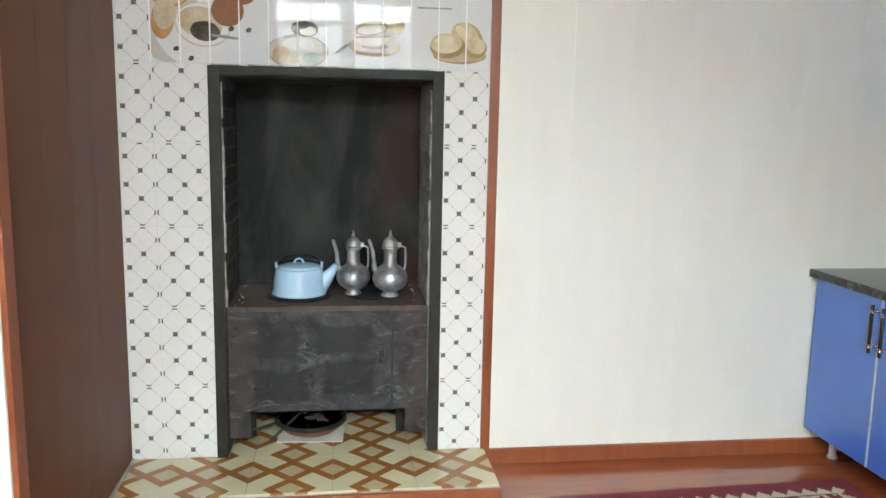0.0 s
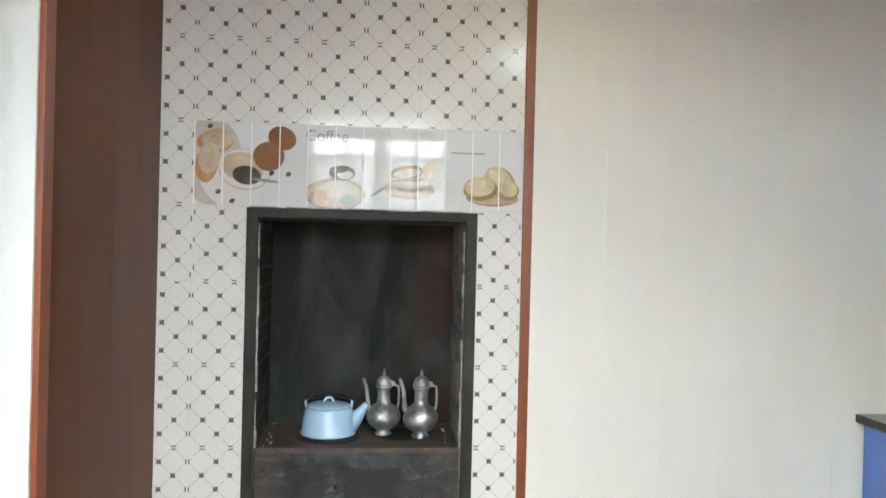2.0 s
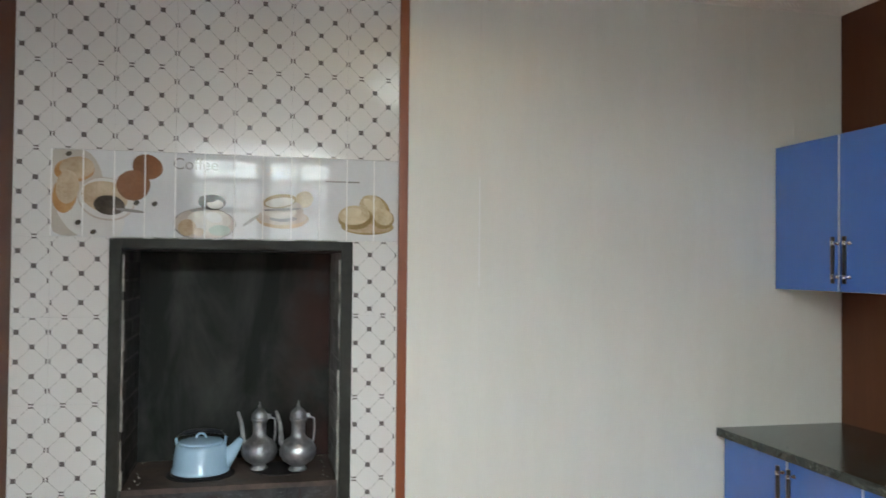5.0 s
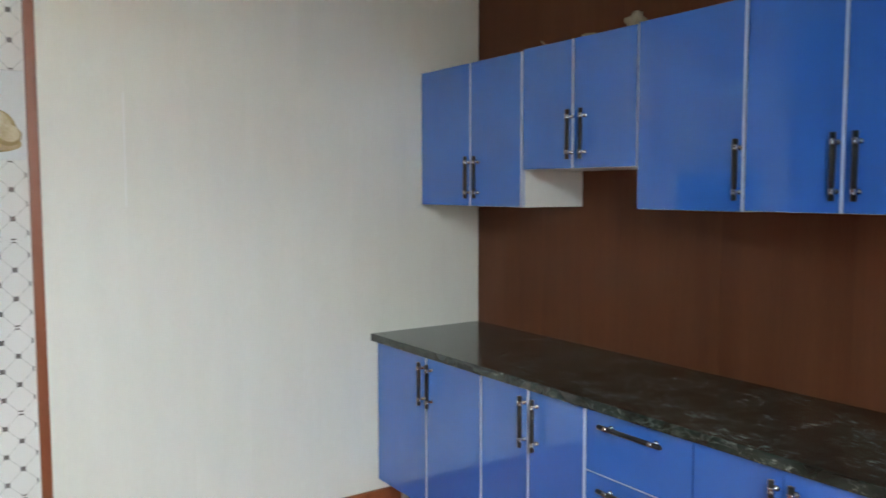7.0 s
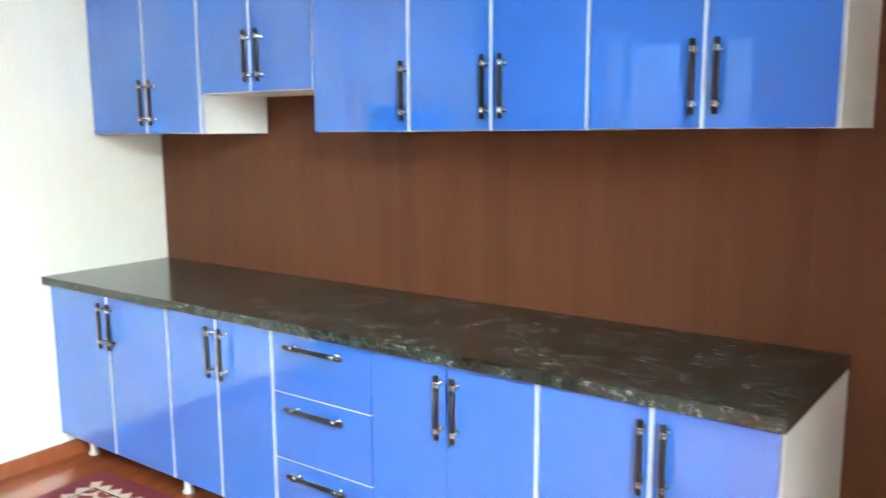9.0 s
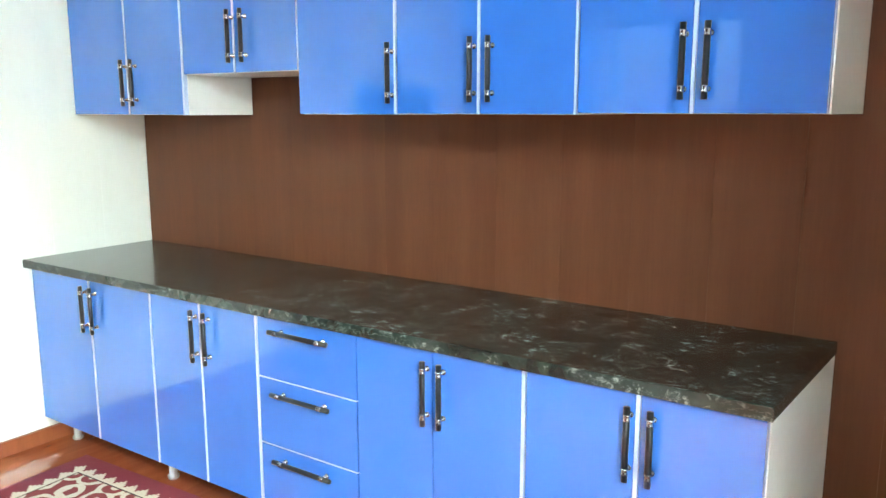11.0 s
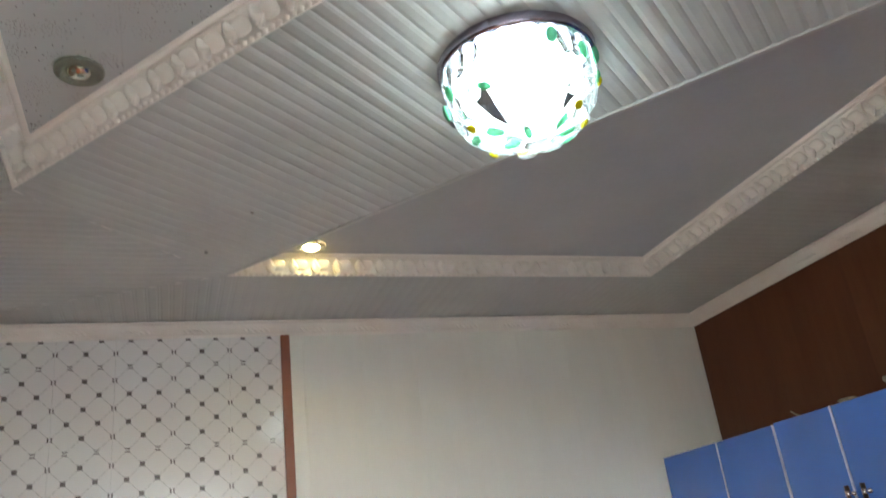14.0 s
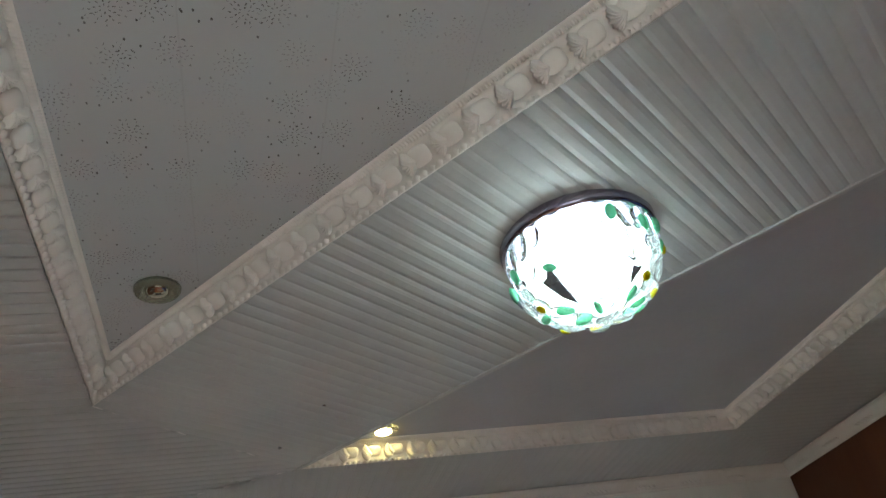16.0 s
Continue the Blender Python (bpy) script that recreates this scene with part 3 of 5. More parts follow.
_stain = _b.op("MULTIPLY", _b.ramp(_b.op("ADD", _x, _b.op("MULTIPLY", _smoke, 0.35)), -2.40, -2.18), _b.ramp(_b.noise(_b.at, 3.0), 0.40, 0.56))
_b.bump(_b.noise(_b.at, 30.0), 0.3, 0.002)
M_BACK = _b.done(Base_Color=_b.mix(_stain, _c, (0.034, 0.012, 0.009)), Roughness=0.7, Specular_IOR_Level=0.25)
M_PATCH = surf("scorched_plate", (0.007, 0.007, 0.008), (0.030, 0.029, 0.030), 12, rough=0.5, rough_to=0.75, bump=0.4, distance=0.002, fine=55, spec=0.35)
_f = Nodes("scuffed_front_iron")
_x, _y, _z = _f.xyz()
_cloud = _f.noise(_f.at, 6.5, 6.0, 0.65, 0.9)
_smear = _f.noise(_f.stretch((0.7, 1.0, 1.6)), 13.0, 6.0, 0.7, 1.2)
_grit = _f.noise(_f.at, 60.0, 5.0, 0.7)
_c = _f.mix(_f.ramp(_cloud, 0.36, 0.64), (0.010, 0.0095, 0.010), (0.052, 0.052, 0.056))
_brown = _f.ramp(_f.op("ADD", _f.op("ABSOLUTE", _f.op("SUBTRACT", _x, -2.715)), _f.op("MULTIPLY", _cloud, 0.25)), 0.38, 0.52)
_c = _f.mix(_f.op("MULTIPLY", _brown, 0.75), _c, (0.050, 0.036, 0.031))
_c = _f.mix(_f.ramp(_smear, 0.55, 0.72, 0.0, 0.8), _c, (0.140, 0.145, 0.158))
_c = _f.mix(_f.ramp(_grit, 0.64, 0.76, 0.0, 0.7), _c, (0.26, 0.26, 0.26))
_c = _f.mix(_f.ramp(_f.noise(_f.at, 17.0, 4.0), 0.36, 0.28, 0.0, 0.85), _c, (0.006, 0.006, 0.007))
_warp = _f.op("ADD", _f.op("MULTIPLY", _f.noise(_f.at, 14.0, 5.0, 0.65), 0.95), _f.op("MULTIPLY", _grit, 0.35))
_burnt = 0.0
for _cx, _cz, _w, _h in ((-2.92, 0.55, 0.085, 0.085), (-2.655, 0.545, 0.115, 0.065), (-2.64, 0.385, 0.105, 0.075), (-2.915, 0.355, 0.11, 0.065)):
    _far = _f.op("MAXIMUM", _f.op("DIVIDE", _f.op("ABSOLUTE", _f.op("SUBTRACT", _x, _cx)), _w), _f.op("DIVIDE", _f.op("ABSOLUTE", _f.op("SUBTRACT", _z, _cz)), _h))
    _burnt = _f.op("MAXIMUM", _burnt, _f.ramp(_f.op("ADD", _far, _warp), 1.72, 1.50))
_c = _f.mix(_f.op("MULTIPLY", _burnt, 0.72), _c, (0.009, 0.0088, 0.009))
_f.bump(_f.op("SUBTRACT", _grit, _f.op("MULTIPLY", _burnt, 0.8)), 0.4, 0.002)
M_FRONT = _f.done(Base_Color=_c, Roughness=_f.ramp(_cloud, 0.3, 0.7, 0.65, 0.45), Specular_IOR_Level=0.35)
M_ASH = surf("ashy_plate", (0.034, 0.022, 0.018), (0.110, 0.078, 0.063), 9, rough=0.6, rough_to=0.8, bump=0.4, distance=0.002, fine=45)
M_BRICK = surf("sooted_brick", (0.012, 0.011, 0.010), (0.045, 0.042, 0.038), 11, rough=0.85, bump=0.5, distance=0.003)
M_MORTAR = surf("pale_mortar", (0.20, 0.19, 0.17), (0.48, 0.46, 0.42), 14, rough=0.85, bump=0.5, distance=0.003)


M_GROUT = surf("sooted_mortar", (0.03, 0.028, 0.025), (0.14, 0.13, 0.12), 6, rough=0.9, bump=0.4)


def tile_pattern():
    """White glaze with a lattice of thin grey lines and small dark squares."""
    n = Nodes("lattice_tile")
    x, _, z = n.xyz()
    a = 0.1083
    p = n.op("DIVIDE", n.op("ADD", x, 3.371), a)
    high = n.op("DIVIDE", n.op("SUBTRACT", z, 1.9625), a)
    cut = n.op("MULTIPLY", n.op("GREATER_THAN", z, 1.352), n.op("GREATER_THAN", x, -2.3))
    low = n.op("DIVIDE", n.op("ADD", n.op("SUBTRACT", z, 1.341), n.op("MULTIPLY", cut, 0.026)), 0.1075)
    under = n.op("MAXIMUM", n.op("LESS_THAN", z, 1.341), n.op("MULTIPLY", n.op("LESS_THAN", z, 1.639), n.op("GREATER_THAN", x, -3.371)))
    q = n.op("ADD", n.op("MULTIPLY", under, low), n.op("MULTIPLY", n.op("SUBTRACT", 1.0, under), high))
    p = n.op("ADD", p, n.op("MULTIPLY", n.op("MULTIPLY", under, n.op("GREATER_THAN", x, -2.3)), 0.12))

    def off(value, shift):
        """Distance from the nearest whole number (shift 0.5) or half (shift 0)."""
        return n.op("ABSOLUTE", n.op("SUBTRACT", n.op("FRACT", n.op("ADD", value, shift)), 0.5))

    def below(v, limit):
        return n.op("LESS_THAN", v, limit)

    def both(*parts):
        out = parts[0]
        for v in parts[1:]:
            out = n.op("MULTIPLY", out, v)
        return out

    lines = n.op("MAXIMUM", below(off(n.op("ADD", p, q), 0.0), 0.017), below(off(n.op("SUBTRACT", p, q), 0.0), 0.017))
    step = off(n.op("MULTIPLY", p, 2.0), 0.0)
    lines = both(lines, below(step, 0.40), n.op("GREATER_THAN", n.op("ABSOLUTE", n.op("SUBTRACT", step, 0.17)), 0.028))
    pa, qa, pb, qb = off(p, 0.0), off(q, 0.5), off(p, 0.5), off(q, 0.0)
    third = below(n.op("ABSOLUTE", n.op("SUBTRACT", n.op("FRACT", n.op("ADD", n.op("DIVIDE", q, 3.0), 0.5)), 0.5)), 0.1)
    even = below(n.op("ABSOLUTE", n.op("SUBTRACT", n.op("FRACT", n.op("ADD", n.op("DIVIDE", p, 2.0), 0.5)), 0.5)), 0.2)
    sq_a = both(below(pa, 0.084), below(qa, 0.084))
    sq_b = both(below(pb, 0.084), below(qb, 0.084))
    split_a = both(third, below(qa, 0.028))
    split_b = both(even, below(pb, 0.028))
    narrow_a = both(third, n.op("GREATER_THAN", qa, 0.078))
    narrow_b = both(even, n.op("GREATER_THAN", pb, 0.078))
    sq_a = both(sq_a, n.op("SUBTRACT", 1.0, split_a), n.op("SUBTRACT", 1.0, narrow_a))
    sq_b = both(sq_b, n.op("SUBTRACT", 1.0, split_b), n.op("SUBTRACT", 1.0, narrow_b))
    dots = n.op("MAXIMUM", sq_a, sq_b)
    white = n.mix(n.noise(n.at, 5.0), (0.72, 0.705, 0.68), (0.80, 0.79, 0.77))
    c = n.mix(n.op("MULTIPLY", lines, 0.5), white, (0.24, 0.22, 0.20))
    c = n.mix(dots, c, n.mix(n.noise(n.at, 160.0), (0.08, 0.07, 0.068), (0.24, 0.21, 0.205)))
    n.bump(n.noise(n.at, 14.0), 0.04, 0.002)
    return n.done(Base_Color=c, Roughness=0.13)


M_TILE = tile_pattern()
M_GLAZE = surf("white_glaze", (0.66, 0.67, 0.68), (0.74, 0.75, 0.76), 3, rough=0.025, bump=0.0, shift=False, spec=0.32)
M_JOINT = plain("white_joint", (0.93, 0.93, 0.92), 0.12)
FX0, FX1, FZ1 = -3.166, -2.263, 1.634

# iron frame round the niche
hearth = thing("fireplace", (-2.715, 0.2, 0.07), "soot-blackened hearth niche with dark iron frame and brick sides", "fireplace")
part("jamb", box(FX0, NX0 + 0.004, -0.014, 0.02, 0.071, FZ1, 0.002), M_FRAME, hearth)
part("jamb", box(NX1 - 0.004, FX1, -0.014, 0.02, 0.071, FZ1, 0.002), M_FRAME, hearth)
part("lintel", box(NX0 + 0.004, NX1 - 0.004, -0.014, 0.02, NZ1 - 0.006, FZ1, 0.002), M_FRAME, hearth)
random.seed(21)
for edge, way in ((NX0 + 0.0045, 1), (NX1 - 0.0045, -1)):
    z = 0.692
    while z < NZ1 - 0.04:
        tall, wide = random.uniform(0.02, 0.09), random.uniform(0.003, 0.009)
        if random.random() < 0.86:
            part("plaster_edge", box(min(edge, edge + way * wide), max(edge, edge + way * wide), 0.012, 0.03 + random.uniform(0, 0.02), z, min(z + tall - 0.0005, NZ1 - 0.013), 0.001), M_MORTAR, hearth, "ragged pale plaster edge")
        z += tall
x = FX0 + 0.01
while x < FX1 - 0.04:
    wide = random.uniform(0.015, 0.07)
    if random.random() < 0.75:
        part("plaster_edge", box(x, x + wide - 0.001, -0.0075, -0.0012, FZ1 - 0.0005, FZ1 + random.uniform(0.002, 0.0065), 0.0005), M_MORTAR, hearth, "ragged white plaster along the lintel")
    x += wide

part("back_plate", box(NX0 + 0.002, NX1 - 0.002, ND - 0.008, ND, 0.07, NZ1), M_BACK, hearth, "sooted sheet-iron back")
part("roof_plate", box(NX0 + 0.002, NX1 - 0.002, 0.02, ND - 0.01, NZ1 - 0.012, NZ1 - 0.004), M_BACK, hearth)
# brick and mortar of the right niche side, much paler than the left's
M_GREYBRICK = surf("pale_grey_brick", (0.13, 0.128, 0.122), (0.36, 0.35, 0.33), 9, rough=0.8, bump=0.5, distance=0.003)
M_GREYGROUT = surf("pale_grey_mortar", (0.16, 0.155, 0.15), (0.38, 0.365, 0.345), 6, rough=0.9, bump=0.4)
for side, x0, x1 in ((-1, NX0 - 0.03, NX0 + 0.006), (1, NX1 - 0.006, NX1 + 0.03)):
    wall = part("side", box(x0 + (0.0 if side < 0 else 0.003), x1 - (0.003 if side < 0 else 0.0), 0.022, ND - 0.009, 0.07, NZ1 - 0.013), M_GROUT if side < 0 else M_GREYGROUT, hearth, "sooted brick side" if side < 0 else "paler grey brick side")
    z, row = 0.075, 0
    while z < NZ1 - 0.08:
        y = 0.026 - (0.0 if row % 2 else 0.12)
        while y < ND - 0.03:
            y0, y1 = max(y, 0.026), min(y + 0.232, ND - 0.012)
            if y1 - y0 > 0.03:
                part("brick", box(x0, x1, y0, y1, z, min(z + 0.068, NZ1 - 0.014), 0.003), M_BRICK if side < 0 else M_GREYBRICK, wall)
            y += 0.242
        z, row = z + 0.078, row + 1

# platform with patterned floor tiles


def floor_tile_pattern():
    n = Nodes("patterned_floor_tile")
    x, y, _ = n.xyz()
    s_, t_ = n.op("DIVIDE", n.op("ADD", x, 2.70), 0.319), n.op("DIVIDE", y, 0.319)

    def centred(v, shift):
        """Signed distance from the nearest whole number (shift 0.5) or half (shift 0)."""
        return n.op("SUBTRACT", n.op("FRACT", n.op("ADD", n.op("ADD", v, 20.0), shift)), 0.5)

    def diamond(a, b, size):
        return n.op("LESS_THAN", n.op("ADD", n.op("ABSOLUTE", a), n.op("ABSOLUTE", b)), size)

    ds, dt, es, et = centred(s_, 0.5), centred(t_, 0.5), centred(s_, 0.0), centred(t_, 0.0)
    u, v = n.op("ABSOLUTE", n.op("ADD", ds, dt)), n.op("ABSOLUTE", n.op("SUBTRACT", ds, dt))
    arm = n.op("MAXIMUM", n.op("MULTIPLY", n.op("LESS_THAN", v, 0.185), n.op("LESS_THAN", u, 0.68)), n.op("MULTIPLY", n.op("LESS_THAN", u, 0.185), n.op("LESS_THAN", v, 0.68)))
    gem = n.op("MAXIMUM", n.op("MAXIMUM", diamond(es, et, 0.165), diamond(es, dt, 0.165)), diamond(ds, et, 0.165))
    cream = n.mix(n.noise(n.at, 9.0), (0.52, 0.46, 0.28), (0.68, 0.63, 0.44))
    tan = n.mix(n.noise(n.at, 30.0), (0.42, 0.33, 0.19), (0.55, 0.45, 0.28))
    brown = n.mix(n.noise(n.at, 14.0), (0.22, 0.085, 0.022), (0.34, 0.15, 0.045))
    c = n.mix(arm, n.mix(gem, brown, tan), cream)
    return n.done(Base_Color=c, Roughness=0.16)


M_FLOORTILE = floor_tile_pattern()
platform = structure(part("hearth_platform", box(XL + 0.001, -2.067, -0.352, ND - 0.009, 0.0, 0.063), M_MORTAR), "low hearth platform laid with patterned tiles")
part("front_edge", box(XL + 0.001, -2.062, -0.372, -0.354, 0.0, 0.060, 0.003), M_TRIM, platform, "red-brown front edging board")
part("side_edge", box(-2.066, -2.060, -0.352, -0.018, 0.0, 0.060, 0.002), M_TRIM, platform)
part("wall_strip", box(XL + 0.001, XL + 0.012, -0.35, -0.002, 0.0625, 0.076, 0.002), M_MORTAR, platform, "pale grout strip")
for k in range(-2, 4):
    x0, x1 = max(-2.70 + 0.319 * (k - 1), XL + 0.012), min(-2.70 + 0.319 * k, -2.066)
    for y0, y1 in ((-0.352, -0.035), (-0.035, 0.284), (0.284, 0.47)):
        if y0 > -0.1:
            x0_, x1_ = max(x0, NX0 + 0.007), min(x1, NX1 - 0.007)
            if y0 < 0 and (x0 < NX0 or x1 > NX1):
                for a, b in ((x0, min(x1, NX0 + 0.006)), (max(x0, NX1 - 0.006), x1)):
                    if b - a > 0.01:
                        part("tile", box(a + 0.0008, b - 0.0008, y0 + 0.0008, -0.001, 0.062, 0.0705, 0.0008), M_FLOORTILE, platform)
        else:
            x0_, x1_ = x0, x1
        if x1_ - x0_ > 0.01:
            part("tile", box(x0_ + 0.0008, x1_ - 0.0008, y0 + 0.0008, y1 - 0.0008, 0.062, 0.0705, 0.0008), M_FLOORTILE, platform)

# iron stove in the niche
stove = thing("iron_stove", (-2.715, 0.2, 0.07), "blackened sheet-iron stove with worn front, built into the niche", "stove")
SX0, SX1 = NX0 + 0.008, NX1 - 0.008
bm = box(SX0, SX1, 0.028, 0.036, 0.245, 0.668, 0.002)
box(SX0, -3.035, 0.028, 0.036, 0.135, 0.245, 0.002, bm)
box(-2.40, SX1, 0.028, 0.036, 0.14, 0.245, 0.002, bm)
part("front_plate", bm, M_FRONT, stove, "scuffed sooty front plate")
part("hob", box(SX0, SX1, 0.021, ND - 0.012, 0.668, 0.69, 0.006), M_ASH, stove, "ash-brown iron hob")
part("firebox", box(SX0 + 0.02, SX1 - 0.02, 0.0365, ND - 0.02, 0.27, 0.667), M_SOOT, stove)

for px, pz in ((-2.785, 0.40), (-2.80, 0.53), (-2.50, 0.455), (-2.96, 0.36)):
    b2 = bmesh.new()
    blob(b2, Vector((px, 0.0275, pz)), (Vector((1, 0, 0)), Vector((0, 0, 1)), Vector((0, -1, 0))), (0.010, 0.013, 0.005), 3, 9)
    part("bolt_head", b2, M_PATCH, stove)
part("door_latch", box(-2.512, -2.488, 0.018, 0.0278, 0.475, 0.50, 0.003), M_PATCH, stove, "small blackened latch")
for hx, hy, hr in ((-2.843, 0.215, 0.135), (-2.53, 0.24, 0.115)):
    part("hob_ring", lathe([(hr, 0.0), (hr, 0.003), (hr - 0.012, 0.004), (hr - 0.02, 0.0015), (0.02, 0.0008)], (hx, hy, 0.6895), 40), M_SOOT, stove, "cast-iron hob ring", True)
random.seed(8)
bm = bmesh.new()
for k in range(18):
    left = k % 2
    cx = (NX0 + 0.03 + random.uniform(0, 0.035)) if left else (NX1 - 0.03 - random.uniform(0, 0.03))
    blob(bm, Vector((cx, random.uniform(0.03, 0.45), 0.6905)), (Vector((1, 0, 0)), Vector((0, 1, 0)), Vector((0, 0, 1))), (random.uniform(0.002, 0.007), random.uniform(0.002, 0.007), random.uniform(0.002, 0.006)), 3, 6)
part("crumbs", bm, M_MORTAR, stove, "pale mortar crumbs along the hob's edges")
part("seam", box(-2.46, -2.452, 0.0245, 0.028, 0.25, 0.665, 0.001), M_SOOT, stove)
for x in (-3.05, -2.405):
    for y in (0.21, 0.42):
        bm = box(x - 0.018, x + 0.018, y - 0.002, y + 0.002, 0.071, 0.268)
        box(x - 0.018, x - 0.014, y + 0.002, y + 0.034, 0.071, 0.268, bm=bm)
        part("leg", bm, M_SOOT, stove, "angle-iron leg")

# wall facing: tiles, printed picture tiles and panels
cols = [XL + 0.001] + [-3.371 + 0.2166 * k for k in range(6)] + [-2.0805]
rows = [0.071, 0.375, 0.698, 1.0195, 1.341, 1.6375, 1.9625, 2.2875, 2.6125, 2.722]


def wall_tile(x0, x1, z0, z1, material=None, name="tile"):
    if x1 - x0 > 0.012 and z1 - z0 > 0.012:
        return part(name, box(x0 + 0.0002, x1 - 0.0002, -0.001, 0.0075, z0 + 0.0001, z1 - 0.0001, 0.0003), material or M_TILE, wall_north)


for z0, z1 in zip(rows, rows[1:]):
    picture = abs(z0 - 1.6375) < 0.01
    for x0, x1 in zip(cols, cols[1:]):
        if picture and x0 > -3.4:
            continue
        if z1 < FZ1 + 0.01 and x1 > FX0 and x0 < FX1:
            wall_tile(x0, min(x1, FX0 - 0.001), z0, z1)
            wall_tile(max(x0, FX1 + 0.001), x1, z0, z1)
        else:
            wall_tile(x0, x1, z0, z1)
for k in range(12):
    x0 = -3.371 + 0.1083 * k
    x1 = min(x0 + 0.1083, -2.0805)
    part("picture_tile", box(x0 + 0.0002, x1 - 0.0002, -0.0015, 0.0075, 1.6385, 1.962, 0.0035), M_GLAZE, wall_north, "glossy white picture tile")

# joint strips; their white imitates the window's highlight on the bevelled joints
for k in range(12):
    x0 = -3.371 + 0.1083 * k
    part("joint", box(x0 - 0.0026, x0 + 0.0026, -0.0048, 0.004, 1.6386, 1.9618, 0.0018), M_JOINT, wall_north, "raised tile joint, whitened for the window's highlight")

for k in range(9):
    x0, x1 = max(-2.042 + 0.248 * (k - 0.78), -2.042), min(-2.042 + 0.248 * (k + 0.22), -0.001)
    part("panel", box(x0 + 0.0001, x1 - 0.0001, -0.001, 0.0075, 0.0665, 2.722, 0.0006), M_CREAM, wall_north)
# narrow white strip over part of one panel joint
part("joint_strip", box(-1.7413, -1.7373, -0.0022, 0.002, 1.46, 1.91, 0.0008), M_JOINT, wall_north, "thin white strip along part of a panel joint")
for k in range(16):
    y1, y0 = -0.001 - 0.247 * k, max(-0.001 - 0.247 * (k + 1), YS)
    part("panel", box(-0.001, 0.0075, y0 + 0.0001, y1 - 0.0001, 0.0, 2.722, 0.0006), M_BROWN, wall_east)
for k in range(16):
    y1, y0 = -0.002 - 0.247 * k + (0.20 if k else 0.0), max(-0.002 - 0.247 * (k + 1) + 0.20, YS)
    for a, b, z0 in ((y0, y1, 0.0),):
        if b > DY0 and a < DY1:
            part("panel", box(XL - 0.0075, XL, a + 0.0004, b - 0.0004, DZ + 0.001, 2.722, 0.001), M_BROWN, wall_west)
            if b > DY1 + 0.012:
                part("panel", box(XL - 0.0075, XL, DY1 + 0.001, b - 0.0004, z0, DZ, 0.001), M_BROWN, wall_west)
            if a < DY0 - 0.012:
                part("panel", box(XL - 0.0075, XL, a + 0.0004, DY0 - 0.001, z0, DZ, 0.001), M_BROWN, wall_west)
        else:
            part("panel", box(XL - 0.0075, XL, a + 0.0004, b - 0.0004, z0, 2.722, 0.001), M_BROWN, wall_west)

# ---- things on and under the stove ----
M_ENAMEL = surf("pale_blue_enamel", (0.38, 0.57, 0.76), (0.45, 0.64, 0.81), 6, rough=0.16, rough_to=0.24, bump=0.03, coat=0.4)
M_RIM = plain("black_enamel", (0.015, 0.015, 0.02), 0.3)


def kettle(place):
    x, y, z = place
    k = thing("kettle", place, "pale blue enamelled kettle with black rim, on the hob", "kettle")
    part("body", lathe([(0.106, 0.006), (0.114, 0.010), (0.117, 0.018), (0.110, 0.03), (0.107, 0.07), (0.101, 0.104), (0.098, 0.116), (0.093, 0.122), (0.088, 0.123), (0.084, 0.126)], place, 40), M_ENAMEL, k, smooth=True)
    part("base_rim", lathe([(0.108, 0.0), (0.116, 0.001), (0.118, 0.005), (0.115, 0.009)], place, 40), M_RIM, k, "black base rim", True)
    lid = part("lid", lathe([(0.088, 0.124), (0.089, 0.129), (0.082, 0.133), (0.05, 0.139), (0.02, 0.142), (0.004, 0.143)], place, 36), M_ENAMEL, k, smooth=True)
    loop = [(x + 0.019 * math.cos(a), y, z + 0.141 + 0.019 * math.sin(a)) for a in (math.pi * j / 8 for j in range(9))]
    part("knob", tube(loop, 0.0048, 8), M_ENAMEL, lid, "small loop knob", True)
    part("spout", tube([(x + 0.088, y, z + 0.045), (x + 0.115, y - 0.004, z + 0.075), (x + 0.140, y - 0.006, z + 0.108), (x + 0.158, y - 0.008, z + 0.135)], [0.040, 0.029, 0.019, 0.012], 16), M_ENAMEL, k, smooth=True)
    for s in (-1, 1):
        part("lug", tube([(x + s * 0.094, y, z + 0.118), (x + s * 0.097, y, z + 0.146)], 0.006, 8), M_ENAMEL, k, smooth=True)
    bail = [(x + 0.097 * math.cos(a), y + 0.088 * math.sin(a), z + 0.141 + 0.012 * math.sin(a)) for a in (math.pi * j / 16 for j in range(17))]
    part("bail_handle", tube(bail, [0.004] * 4 + [0.010] * 9 + [0.004] * 4, 10), M_RIM, k, "black bail handle folded back", True)
    return k


kettle((-2.843, 0.215, 0.6938))


def ewer_metal():
    n = Nodes("chased_silver_metal")
    v = n.tree.nodes.new("ShaderNodeTexVoronoi")
    v.inputs["Scale"].default_value = 95.0
    n.put(v.inputs["Vector"], n.at)
    wear = n.noise(n.at, 22.0, 4.0)
    n.bump(n.op("ADD", v.outputs["Distance"], n.noise(n.at, 60.0)), 0.5, 0.003)
    return n.done(Base_Color=n.mix(n.ramp(wear, 0.35, 0.65), (0.27, 0.275, 0.28), (0.50, 0.51, 0.52)), Metallic=0.85, Roughness=n.ramp(wear, 0.3, 0.7, 0.52, 0.38))


M_EWER = ewer_metal()


